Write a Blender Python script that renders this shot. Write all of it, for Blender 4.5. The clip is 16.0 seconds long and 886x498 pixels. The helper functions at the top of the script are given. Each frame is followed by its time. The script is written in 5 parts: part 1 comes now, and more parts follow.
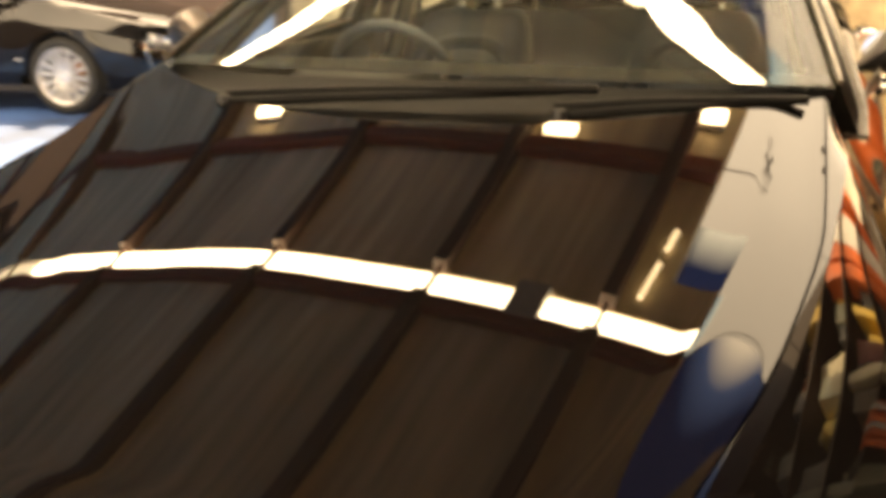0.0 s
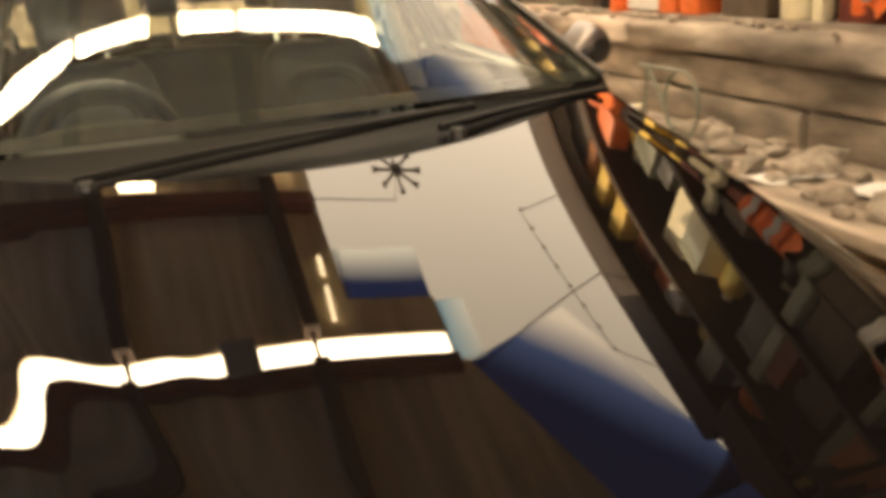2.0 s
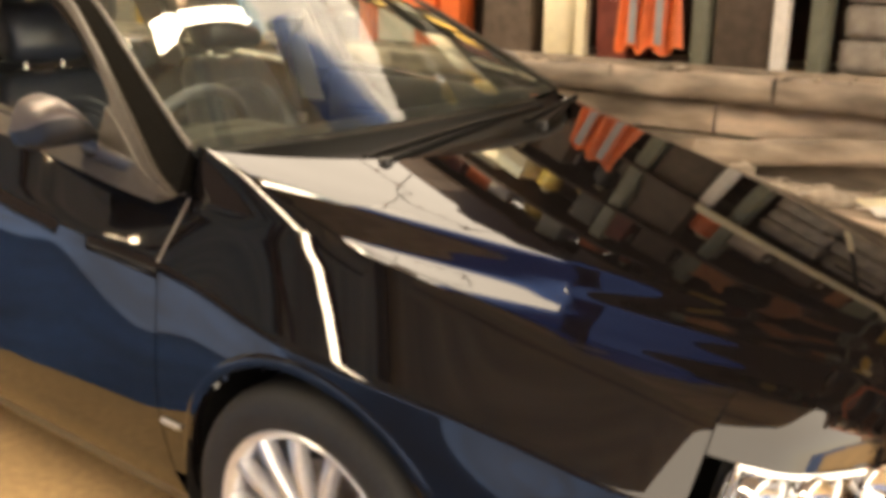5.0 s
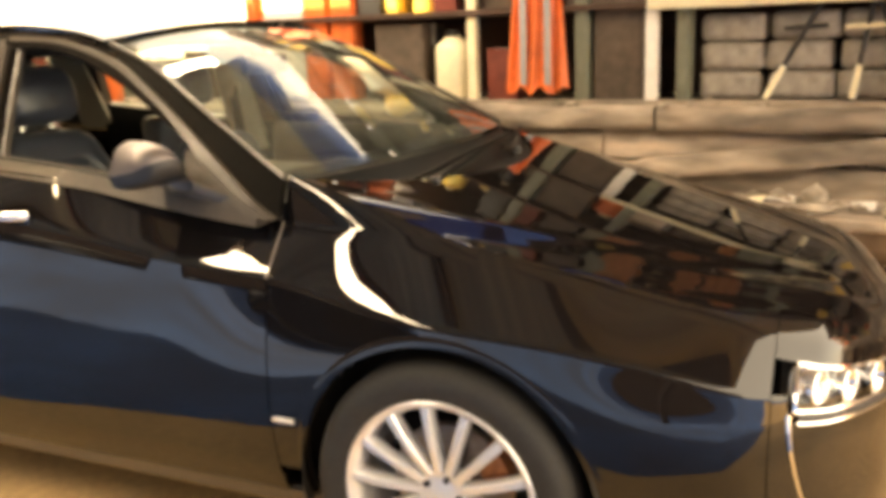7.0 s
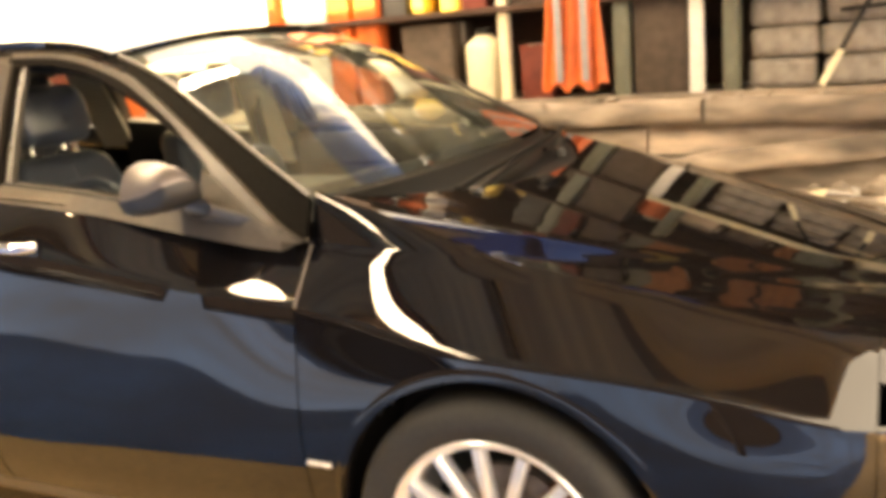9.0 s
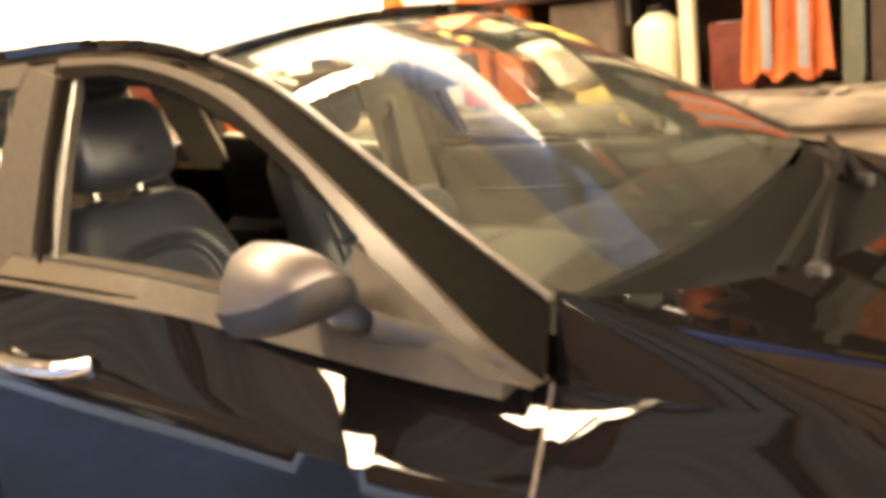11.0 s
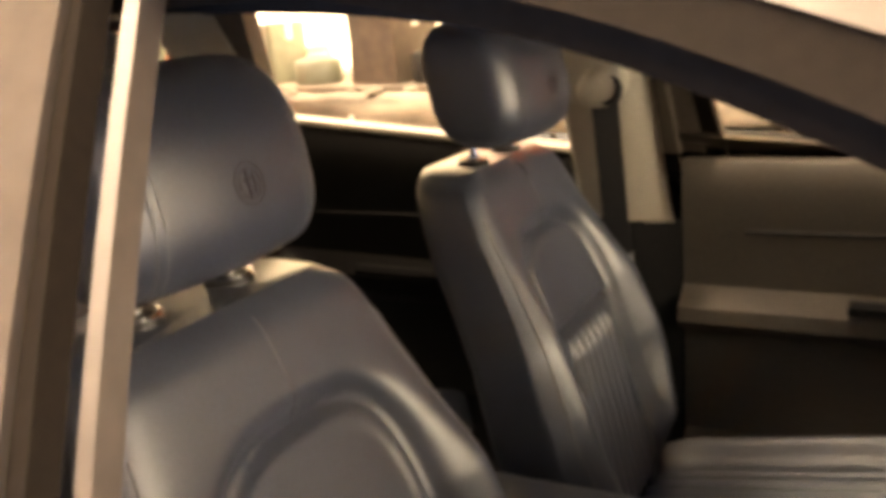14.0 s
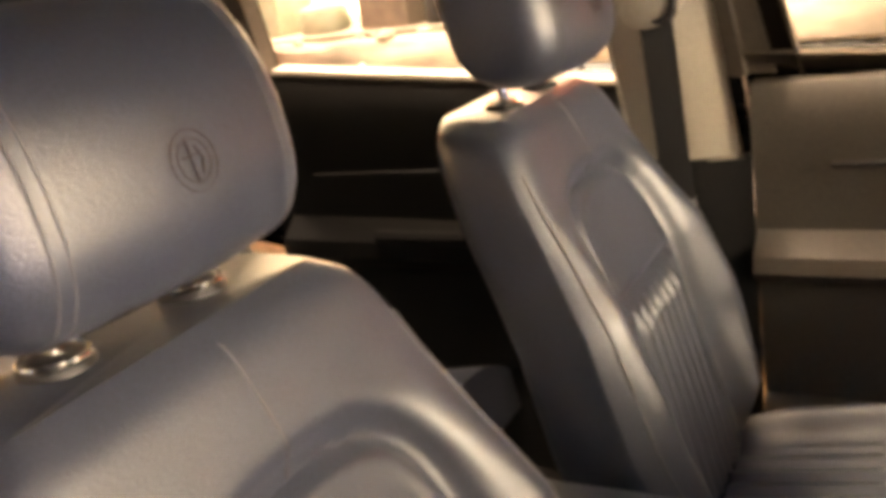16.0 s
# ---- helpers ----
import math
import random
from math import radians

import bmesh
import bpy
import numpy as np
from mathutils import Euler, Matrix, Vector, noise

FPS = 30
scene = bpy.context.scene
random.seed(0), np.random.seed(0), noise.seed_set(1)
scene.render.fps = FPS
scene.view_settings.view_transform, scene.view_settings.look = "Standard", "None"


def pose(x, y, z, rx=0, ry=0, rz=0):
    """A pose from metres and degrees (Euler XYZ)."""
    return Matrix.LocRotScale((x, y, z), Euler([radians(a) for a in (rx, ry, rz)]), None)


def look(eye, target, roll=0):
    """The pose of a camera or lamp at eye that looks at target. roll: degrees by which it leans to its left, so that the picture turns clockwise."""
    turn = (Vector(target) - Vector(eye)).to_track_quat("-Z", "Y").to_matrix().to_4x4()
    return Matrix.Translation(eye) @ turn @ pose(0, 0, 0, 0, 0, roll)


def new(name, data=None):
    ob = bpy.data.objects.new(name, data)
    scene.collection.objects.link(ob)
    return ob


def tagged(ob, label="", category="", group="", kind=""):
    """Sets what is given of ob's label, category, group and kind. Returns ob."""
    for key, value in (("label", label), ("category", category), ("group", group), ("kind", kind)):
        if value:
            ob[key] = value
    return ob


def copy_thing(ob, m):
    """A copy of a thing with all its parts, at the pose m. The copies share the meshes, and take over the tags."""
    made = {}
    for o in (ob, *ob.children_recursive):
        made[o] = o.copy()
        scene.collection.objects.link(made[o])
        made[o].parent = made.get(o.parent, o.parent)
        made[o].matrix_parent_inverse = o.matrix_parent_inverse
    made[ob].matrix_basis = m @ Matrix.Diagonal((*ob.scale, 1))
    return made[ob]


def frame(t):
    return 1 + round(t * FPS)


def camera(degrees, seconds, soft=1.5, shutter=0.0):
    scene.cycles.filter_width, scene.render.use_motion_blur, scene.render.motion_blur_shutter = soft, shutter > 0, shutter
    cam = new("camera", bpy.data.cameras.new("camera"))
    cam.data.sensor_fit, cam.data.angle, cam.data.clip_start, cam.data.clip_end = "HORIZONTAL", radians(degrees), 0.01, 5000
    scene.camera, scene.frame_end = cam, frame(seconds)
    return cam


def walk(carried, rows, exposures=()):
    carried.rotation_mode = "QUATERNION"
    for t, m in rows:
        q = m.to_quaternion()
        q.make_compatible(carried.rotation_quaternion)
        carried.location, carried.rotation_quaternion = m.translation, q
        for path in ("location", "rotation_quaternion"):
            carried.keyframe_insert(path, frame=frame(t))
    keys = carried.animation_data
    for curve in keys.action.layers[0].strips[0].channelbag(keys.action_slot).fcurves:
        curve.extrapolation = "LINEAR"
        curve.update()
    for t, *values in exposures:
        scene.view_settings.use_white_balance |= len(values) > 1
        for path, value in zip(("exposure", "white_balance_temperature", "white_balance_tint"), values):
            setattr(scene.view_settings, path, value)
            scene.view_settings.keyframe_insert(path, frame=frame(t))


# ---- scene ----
PATH = [
    (0, (1.432, 0.683, 1.274), (-0.349, 0.000, 0.671), -0.5),
    (0.5, (1.502, 0.412, 1.325), (-0.347, 0.103, 0.629), -2.7),
    (1, (1.491, 0.210, 1.316), (-0.406, 0.239, 0.685), -4.3),
    (1.5, (1.470, -0.139, 1.317), (-0.401, 0.278, 0.747), -5.3),
    (2, (1.485, -0.398, 1.320), (-0.308, 0.265, 0.732), -4.2),
    (2.5, (1.529, -0.638, 1.365), (-0.186, 0.199, 0.765), -2.7),
    (3, (1.528, -0.927, 1.387), (-0.101, 0.075, 0.805), -2.1),
    (3.5, (1.499, -1.164, 1.384), (-0.054, -0.037, 0.819), -1.9),
    (4, (1.441, -1.452, 1.384), (-0.008, -0.189, 0.830), -2.3),
    (4.2, (1.373, -1.565, 1.402), (-0.012, -0.238, 0.837), -1.2),
    (6.3, (0.944, -2.469, 1.356), (0.020, -0.763, 0.868), -2.3),
    (6.5, (0.902, -2.526, 1.350), (0.017, -0.797, 0.874), -2.3),
    (7, (0.835, -2.659, 1.366), (0.029, -0.883, 0.922), -1.9),
    (7.5, (0.834, -2.737, 1.389), (0.058, -0.946, 0.952), -2.2),
    (8, (0.847, -2.725, 1.381), (0.059, -0.942, 0.938), -3.2),
    (8.2, (0.847, -2.693, 1.373), (0.042, -0.917, 0.929), -3.6),
    (10.3, (0.273, -1.982, 1.349), (-0.711, -0.295, 0.917), -5.9),
    (10.5, (0.216, -1.917, 1.360), (-0.789, -0.244, 0.923), -6.3),
    (11, (0.027, -1.759, 1.373), (-1.005, -0.105, 0.929), -6.6),
    (11.5, (-0.182, -1.682, 1.399), (-1.186, -0.016, 0.932), -6.7),
    (12, (-0.367, -1.576, 1.395), (-1.352, 0.099, 0.918), -6.3),
    (12.5, (-0.589, -1.480, 1.367), (-1.507, 0.234, 0.901), -7.5),
    (13, (-0.782, -1.341, 1.365), (-1.639, 0.407, 0.905), -6.3),
    (13.5, (-0.941, -1.168, 1.367), (-1.789, 0.581, 0.896), -4.8),
    (14, (-1.077, -0.980, 1.353), (-1.989, 0.721, 0.829), -4.4),
    (14.5, (-1.160, -0.837, 1.332), (-2.175, 0.814, 0.836), -4.4),
    (15, (-1.193, -0.776, 1.321), (-2.252, 0.842, 0.810), -5.8),
    (15.5, (-1.189, -0.772, 1.320), (-2.240, 0.835, 0.758), -7.8),
    (16, (-1.192, -0.768, 1.313), (-2.155, 0.869, 0.686), -9.1),
]
cam = camera(51.0, 16.0, soft=5.3, shutter=0.5)
walk(cam, [(t, look(eye, target, roll)) for t, eye, target, roll in PATH],
     exposures=[(0, 2.28, 13800, 14), (1.0, 2.1, 13000, 14), (2.0, 2.08, 11400, 14), (4.2, 2.2, 9600, 14), (6.3, 2.5, 10800, 12), (10.3, 3.2, 11900, 15), (13.0, 3.36, 11800, 18), (13.5, 3.55, 12300, 22), (14.5, 4.2, 10000, 25), (16.0, 4.65, 10900, 27)])

# ---------------------------------------------------------------- light
SUN_ELEV, SUN_TURN = radians(45), radians(-150)     # behind the rear wall, over the yard
world = bpy.data.worlds.new("sky")
scene.world = world
world.use_nodes = True
wn = world.node_tree
sky = wn.nodes.new("ShaderNodeTexSky")
sky.sky_type = 'NISHITA'
sky.sun_disc = False
sky.sun_elevation, sky.sun_rotation = SUN_ELEV, SUN_TURN
sky.air_density, sky.dust_density = 1.0, 2.0
wn.nodes["Background"].inputs["Strength"].default_value = 0.14
haze = wn.nodes.new("ShaderNodeMixRGB")          # thin bright overcast veil over the blue
haze.inputs["Fac"].default_value = 0.62
haze.inputs["Color2"].default_value = (11.5, 11.2, 10.8, 1)
wn.links.new(sky.outputs["Color"], haze.inputs["Color1"])
wn.links.new(haze.outputs["Color"], wn.nodes["Background"].inputs["Color"])
sun_data = bpy.data.lights.new("sun", 'SUN')
sun_data.energy, sun_data.angle, sun_data.color = 5, radians(0.6), (1.0, 0.93, 0.82)
sun = new("sun", sun_data)
sun_way = Vector((math.sin(SUN_TURN) * math.cos(SUN_ELEV), math.cos(SUN_TURN) * math.cos(SUN_ELEV), math.sin(SUN_ELEV)))
sun.matrix_world = look(sun_way * 30, (0, 0, 0))

SHED = Matrix.Translation((-1, 1.95, 0)) @ Matrix.Rotation(-0.093, 4, 'Z') @ Matrix.Translation((1, -1.95, 0))      # the shelter stands askew to the car
slot_data = bpy.data.lights.new("skylight_glow", 'AREA')      # daylight through the roof slot
slot_data.shape, slot_data.size, slot_data.size_y = 'RECTANGLE', 0.172, 4.90
slot_data.energy, slot_data.color = 36, (1.0, 0.97, 0.90)
slot_lamp = new("skylight_glow", slot_data)
slot_lamp.matrix_world = SHED @ pose(-1.305, -1.50, 3.106)

# ---------------------------------------------------------------- materials
def material(name, color, rough=0.5, metal=0.0, coat=0.0, grain=0.0, scale=20.0, bump=0.0, stain=0.0, stain_scale=2.0,
             random_tint=0.0, spec=0.5, stretch=(1, 1, 1), coat_rough=0.03):
    """A painted, plastic, cloth or wooden surface with grain and stains at two scales."""
    m = bpy.data.materials.new(name)
    m.use_nodes = True
    nt = m.node_tree
    b = nt.nodes["Principled BSDF"]
    b.inputs["Roughness"].default_value = rough
    b.inputs["Metallic"].default_value = metal
    b.inputs["Coat Weight"].default_value = coat
    b.inputs["Coat Roughness"].default_value = coat_rough
    b.inputs["Specular IOR Level"].default_value = spec
    base = (*color, 1)
    b.inputs["Base Color"].default_value = base
    last = None
    tex = nt.nodes.new("ShaderNodeTexCoord")
    mp = nt.nodes.new("ShaderNodeMapping")
    mp.inputs["Scale"].default_value = stretch
    nt.links.new(tex.outputs["Object"], mp.inputs["Vector"])

    def layer(value_scale, amount, detail, last):
        n = nt.nodes.new("ShaderNodeTexNoise")
        n.inputs["Scale"].default_value = value_scale
        n.inputs["Detail"].default_value = detail
        nt.links.new(mp.outputs["Vector"], n.inputs["Vector"])
        r = nt.nodes.new("ShaderNodeMapRange")
        r.inputs["From Min"].default_value, r.inputs["From Max"].default_value = 0.3, 0.7
        r.inputs["To Min"].default_value, r.inputs["To Max"].default_value = 1 - amount, 1 + amount
        nt.links.new(n.outputs["Fac"], r.inputs["Value"])
        mix = nt.nodes.new("ShaderNodeVectorMath")
        mix.operation = 'SCALE'
        if last is None:
            mix.inputs[0].default_value = color
        else:
            nt.links.new(last, mix.inputs[0])
        nt.links.new(r.outputs["Result"], mix.inputs["Scale"])
        return mix.outputs["Vector"], n
    fine = None
    if grain:
        last, fine = layer(scale, grain, 6, last)
    if stain:
        last, _ = layer(stain_scale, stain, 3, last)
    if random_tint:
        info = nt.nodes.new("ShaderNodeObjectInfo")
        r = nt.nodes.new("ShaderNodeMapRange")
        r.inputs["To Min"].default_value, r.inputs["To Max"].default_value = 1 - random_tint, 1 + random_tint
        nt.links.new(info.outputs["Random"], r.inputs["Value"])
        mix = nt.nodes.new("ShaderNodeVectorMath")
        mix.operation = 'SCALE'
        if last is None:
            mix.inputs[0].default_value = color
        else:
            nt.links.new(last, mix.inputs[0])
        nt.links.new(r.outputs["Result"], mix.inputs["Scale"])
        last = mix.outputs["Vector"]
    if last is not None:
        nt.links.new(last, b.inputs["Base Color"])
    if bump:
        if fine is None:
            fine = nt.nodes.new("ShaderNodeTexNoise")
            fine.inputs["Scale"].default_value = scale
            nt.links.new(mp.outputs["Vector"], fine.inputs["Vector"])
        bp = nt.nodes.new("ShaderNodeBump")
        bp.inputs["Strength"].default_value = bump
        bp.inputs["Distance"].default_value = 0.002
        nt.links.new(fine.outputs["Fac"], bp.inputs["Height"])
        nt.links.new(bp.outputs["Normal"], b.inputs["Normal"])
    return m


def glass_material(name, tint, gloss_rough=0.0, veil_amount=0.0, gloss_base=0.06):
    m = bpy.data.materials.new(name)
    m.use_nodes = True
    nt = m.node_tree
    nt.nodes.remove(nt.nodes["Principled BSDF"])
    out = nt.nodes["Material Output"]
    clear = nt.nodes.new("ShaderNodeBsdfTransparent")
    clear.inputs["Color"].default_value = (*tint, 1)
    gloss = nt.nodes.new("ShaderNodeBsdfGlossy")
    gloss.inputs["Roughness"].default_value = gloss_rough
    facing = nt.nodes.new("ShaderNodeLayerWeight")       # more gloss at a glancing angle
    facing.inputs["Blend"].default_value = 0.5
    power = nt.nodes.new("ShaderNodeMath")
    power.operation, power.inputs[1].default_value = 'POWER', 5.0
    fres = nt.nodes.new("ShaderNodeMath")
    fres.operation, fres.inputs[1].default_value, fres.inputs[2].default_value = 'MULTIPLY_ADD', 0.93, gloss_base
    nt.links.new(facing.outputs["Facing"], power.inputs[0])
    nt.links.new(power.outputs[0], fres.inputs[0])
    mix = nt.nodes.new("ShaderNodeMixShader")
    nt.links.new(fres.outputs[0], mix.inputs[0])
    nt.links.new(clear.outputs[0], mix.inputs[1])
    nt.links.new(gloss.outputs[0], mix.inputs[2])
    top = mix.outputs[0]
    if veil_amount:        # a thin uneven pale film that lays a milky haze over the glass
        film = nt.nodes.new("ShaderNodeBsdfDiffuse")
        film.inputs["Color"].default_value = (0.74, 0.80, 0.70, 1)
        noise = nt.nodes.new("ShaderNodeTexNoise")
        noise.inputs["Scale"].default_value, noise.inputs["Detail"].default_value = 5.0, 5
        amount = nt.nodes.new("ShaderNodeMapRange")
        amount.inputs["From Min"].default_value, amount.inputs["From Max"].default_value = 0.3, 0.7
        amount.inputs["To Min"].default_value, amount.inputs["To Max"].default_value = veil_amount * 0.55, veil_amount * 1.45
        over = nt.nodes.new("ShaderNodeMixShader")
        nt.links.new(noise.outputs["Fac"], amount.inputs["Value"])
        nt.links.new(amount.outputs["Result"], over.inputs[0])
        nt.links.new(top, over.inputs[1])
        nt.links.new(film.outputs[0], over.inputs[2])
        top = over.outputs[0]
    nt.links.new(top, out.inputs["Surface"])
    return m


def sheet_material(name, color):
    """Thin plastic sheet that lets daylight through."""
    m = bpy.data.materials.new(name)
    m.use_nodes = True
    nt = m.node_tree
    nt.nodes.remove(nt.nodes["Principled BSDF"])
    a = nt.nodes.new("ShaderNodeBsdfTranslucent")
    d = nt.nodes.new("ShaderNodeBsdfDiffuse")
    a.inputs["Color"].default_value = (*color, 1)
    d.inputs["Color"].default_value = (*color, 1)
    mix = nt.nodes.new("ShaderNodeMixShader")
    mix.inputs[0].default_value = 0.25
    nt.links.new(a.outputs[0], mix.inputs[1])
    nt.links.new(d.outputs[0], mix.inputs[2])
    nt.links.new(mix.outputs[0], nt.nodes["Material Output"].inputs["Surface"])
    return m


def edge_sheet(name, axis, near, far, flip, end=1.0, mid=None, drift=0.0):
    """Added thin sheet; the blue halo at the roof's edge is put into its colour."""
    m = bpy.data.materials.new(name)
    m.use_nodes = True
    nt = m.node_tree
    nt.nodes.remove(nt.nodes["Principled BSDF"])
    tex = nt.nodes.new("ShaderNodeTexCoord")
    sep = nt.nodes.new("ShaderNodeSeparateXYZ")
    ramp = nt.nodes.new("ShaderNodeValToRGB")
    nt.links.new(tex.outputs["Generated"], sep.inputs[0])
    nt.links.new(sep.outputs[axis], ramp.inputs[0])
    if drift:        # fades to pale less and less along the edge
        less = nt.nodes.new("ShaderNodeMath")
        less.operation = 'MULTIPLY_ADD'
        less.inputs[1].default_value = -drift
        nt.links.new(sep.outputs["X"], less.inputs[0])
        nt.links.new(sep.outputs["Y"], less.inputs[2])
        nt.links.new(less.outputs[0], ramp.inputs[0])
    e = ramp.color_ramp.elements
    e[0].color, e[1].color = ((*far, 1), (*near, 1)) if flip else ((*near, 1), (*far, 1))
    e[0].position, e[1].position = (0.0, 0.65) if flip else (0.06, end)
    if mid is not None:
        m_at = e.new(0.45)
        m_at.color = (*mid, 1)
    a = nt.nodes.new("ShaderNodeBsdfTranslucent")
    d = nt.nodes.new("ShaderNodeBsdfTransparent")
    mix = nt.nodes.new("ShaderNodeMixShader")
    mix.inputs[0].default_value = 0.45
    for n in (a, d):
        nt.links.new(ramp.outputs[0], n.inputs[0])
    nt.links.new(a.outputs[0], mix.inputs[1])
    nt.links.new(d.outputs[0], mix.inputs[2])
    nt.links.new(mix.outputs[0], nt.nodes["Material Output"].inputs["Surface"])
    return m


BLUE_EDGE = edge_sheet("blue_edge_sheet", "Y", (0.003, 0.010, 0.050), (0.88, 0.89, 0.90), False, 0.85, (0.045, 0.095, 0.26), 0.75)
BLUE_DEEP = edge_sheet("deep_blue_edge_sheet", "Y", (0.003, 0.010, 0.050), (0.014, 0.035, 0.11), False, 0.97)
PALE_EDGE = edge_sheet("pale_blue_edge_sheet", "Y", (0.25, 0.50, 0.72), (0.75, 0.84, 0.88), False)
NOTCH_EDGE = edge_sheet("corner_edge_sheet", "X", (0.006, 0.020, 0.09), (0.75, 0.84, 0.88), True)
PAINT = material("black_car_paint", (0.006, 0.005, 0.005), 0.3, coat=1.0, coat_rough=0.01, grain=0.2, scale=900, spec=0.0)
PILLAR = material("dull_black_pillar", (0.007, 0.006, 0.005), 0.55, grain=0.2, scale=80, spec=0.02)
SATIN = material("satin_black_trim", (0.064, 0.053, 0.043), 0.38, coat=0.25, coat_rough=0.18, grain=0.15, scale=60)
BLACK = material("black_plastic", (0.012, 0.012, 0.013), 0.5, grain=0.2, scale=200, bump=0.1)
COWL = material("dull_black_cowl", (0.007, 0.007, 0.007), 0.55, grain=0.2, scale=200, bump=0.1, spec=0.10)
RUBBER = material("black_rubber", (0.018, 0.017, 0.016), 0.7, grain=0.25, scale=90, bump=0.1)
FRAMESEAL = material("brown_black_rubber", (0.010, 0.0075, 0.0055), 0.7, grain=0.2, scale=120, spec=0.08)
# pale tone stands in for joint edges that catch the light
JOINT = material("joint_highlight", (0.22, 0.18, 0.15), 0.5, grain=0.15, scale=60)
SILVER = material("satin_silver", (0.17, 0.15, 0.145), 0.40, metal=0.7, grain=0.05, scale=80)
RIM = material("silver_alloy", (0.74, 0.74, 0.75), 0.3, metal=0.55, coat=0.5, grain=0.05, scale=60)
CHROME = material("chrome", (0.85, 0.85, 0.84), 0.06, metal=1.0)
STEEL = material("rusty_disc_steel", (0.30, 0.24, 0.20), 0.4, metal=0.7, grain=0.3, scale=40)
RUST = material("brake_rust", (0.35, 0.13, 0.05), 0.7, grain=0.4, scale=50)
GLASS = glass_material("clear_glass", (0.88, 0.92, 0.89))
SIDE_GLASS = glass_material("grey_green_side_glass", (0.60, 0.64, 0.60))
TINTED = glass_material("tinted_glass", (0.83, 0.90, 0.84), veil_amount=0.03, gloss_base=0.085)
LENS = glass_material("headlight_lens", (0.93, 0.94, 0.95))
LEATHER = material("charcoal_leather", (0.031, 0.038, 0.055), 0.37, spec=1.0, grain=0.3, scale=420, bump=0.28, stain=0.12, stain_scale=9)
MARK = material("dark_stamping", (0.044, 0.031, 0.033), 0.6)
STITCH = material("grey_stitching", (0.10, 0.10, 0.11), 0.7)
TRIM_LIGHT = material("beige_pillar_trim", (0.42, 0.38, 0.31), 0.65, grain=0.1, scale=300, bump=0.15)
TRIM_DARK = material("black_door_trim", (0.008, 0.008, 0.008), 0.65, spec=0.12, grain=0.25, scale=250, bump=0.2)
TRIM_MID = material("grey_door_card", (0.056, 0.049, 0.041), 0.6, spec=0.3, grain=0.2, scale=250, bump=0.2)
DASH = material("grey_green_dash", (0.035, 0.037, 0.032), 0.6, spec=0.25, grain=0.15, scale=300, bump=0.2)
HEADLINER = material("headliner_cloth", (0.30, 0.29, 0.25), 0.9, grain=0.1, scale=300)
CARPET = material("black_carpet", (0.015, 0.015, 0.015), 0.95, grain=0.4, scale=400, bump=0.5)
BELT = material("black_belt_webbing", (0.02, 0.02, 0.021), 0.6, grain=0.3, scale=300)
CONCRETE = material("tan_concrete", (0.50, 0.33, 0.17), 0.75, grain=0.15, scale=30, bump=0.3, stain=0.3, stain_scale=0.8)
# the blue of sky light on the ground is put into this colour
GRAVEL = material("sky_tinted_concrete", (0.020, 0.080, 0.235), 0.9, grain=0.2, scale=25, bump=0.4, stain=0.5, stain_scale=1.1)
WOOD = material("rough_brown_wood", (0.31, 0.25, 0.20), 0.75, grain=0.45, scale=14, bump=0.6, stain=0.5, stain_scale=3.5, random_tint=0.25, stretch=(0.3, 1, 1))
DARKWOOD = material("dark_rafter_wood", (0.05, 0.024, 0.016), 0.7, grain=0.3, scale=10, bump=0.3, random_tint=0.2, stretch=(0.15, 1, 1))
ROOFBOARD = material("brown_roof_boards", (0.56, 0.47, 0.33), 0.85, grain=0.25, scale=12, stain=0.3, stain_scale=1.5, random_tint=0.15, stretch=(0.1, 1, 1))
WHITEWALL = material("limewashed_wall", (0.78, 0.73, 0.64), 0.85, grain=0.08, scale=25, bump=0.4, stain=0.1, stain_scale=1.2)
ORANGE = material("orange_paint", (0.78, 0.16, 0.05), 0.5, grain=0.15, scale=18, stain=0.2, stain_scale=4)
CREAM = material("cream_plastic", (0.80, 0.72, 0.52), 0.45, grain=0.08, scale=20, stain=0.1)
YELLOW = material("yellow_card", (0.75, 0.50, 0.12), 0.6, grain=0.15, scale=20, stain=0.2)
DARKBOX = material("dark_brown_box", (0.09, 0.065, 0.05), 0.7, grain=0.25, scale=20, stain=0.2)
GREENGREY = material("grey_green_metal", (0.17, 0.18, 0.14), 0.5, grain=0.15, scale=20, stain=0.2)
SKYSHEET = sheet_material("translucent_roof_sheet", (0.93, 0.93, 0.90))
REDWOOD = material("dark_red_beam_paint", (0.16, 0.03, 0.02), 0.55, grain=0.3, scale=12, stain=0.2, stretch=(1, 0.15, 1))
GREYBOX = material("grey_box_paint", (0.32, 0.32, 0.33), 0.5, grain=0.1, scale=30)
GREY = material("grey_stone", (0.30, 0.27, 0.24), 0.85, grain=0.25, scale=20, bump=0.4, stain=0.2)
PAPER = material("white_paper", (0.80, 0.78, 0.74), 0.8, grain=0.08, scale=30)

# ---------------------------------------------------------------- mesh helpers
def part(name, bm, mat, parent=None, label="", smooth=True, angle=40):
    me = bpy.data.meshes.new(name)
    if smooth:
        for f in bm.faces:
            f.smooth = True
        lim = radians(angle)
        for e in bm.edges:
            if len(e.link_faces) == 2 and e.calc_face_angle(0) > lim:
                e.smooth = False
    bm.to_mesh(me)
    bm.free()
    me.materials.append(mat)
    ob = new(name, me)
    if parent is not None:
        ob.parent = parent
    if label:
        ob["label"] = label
    return ob


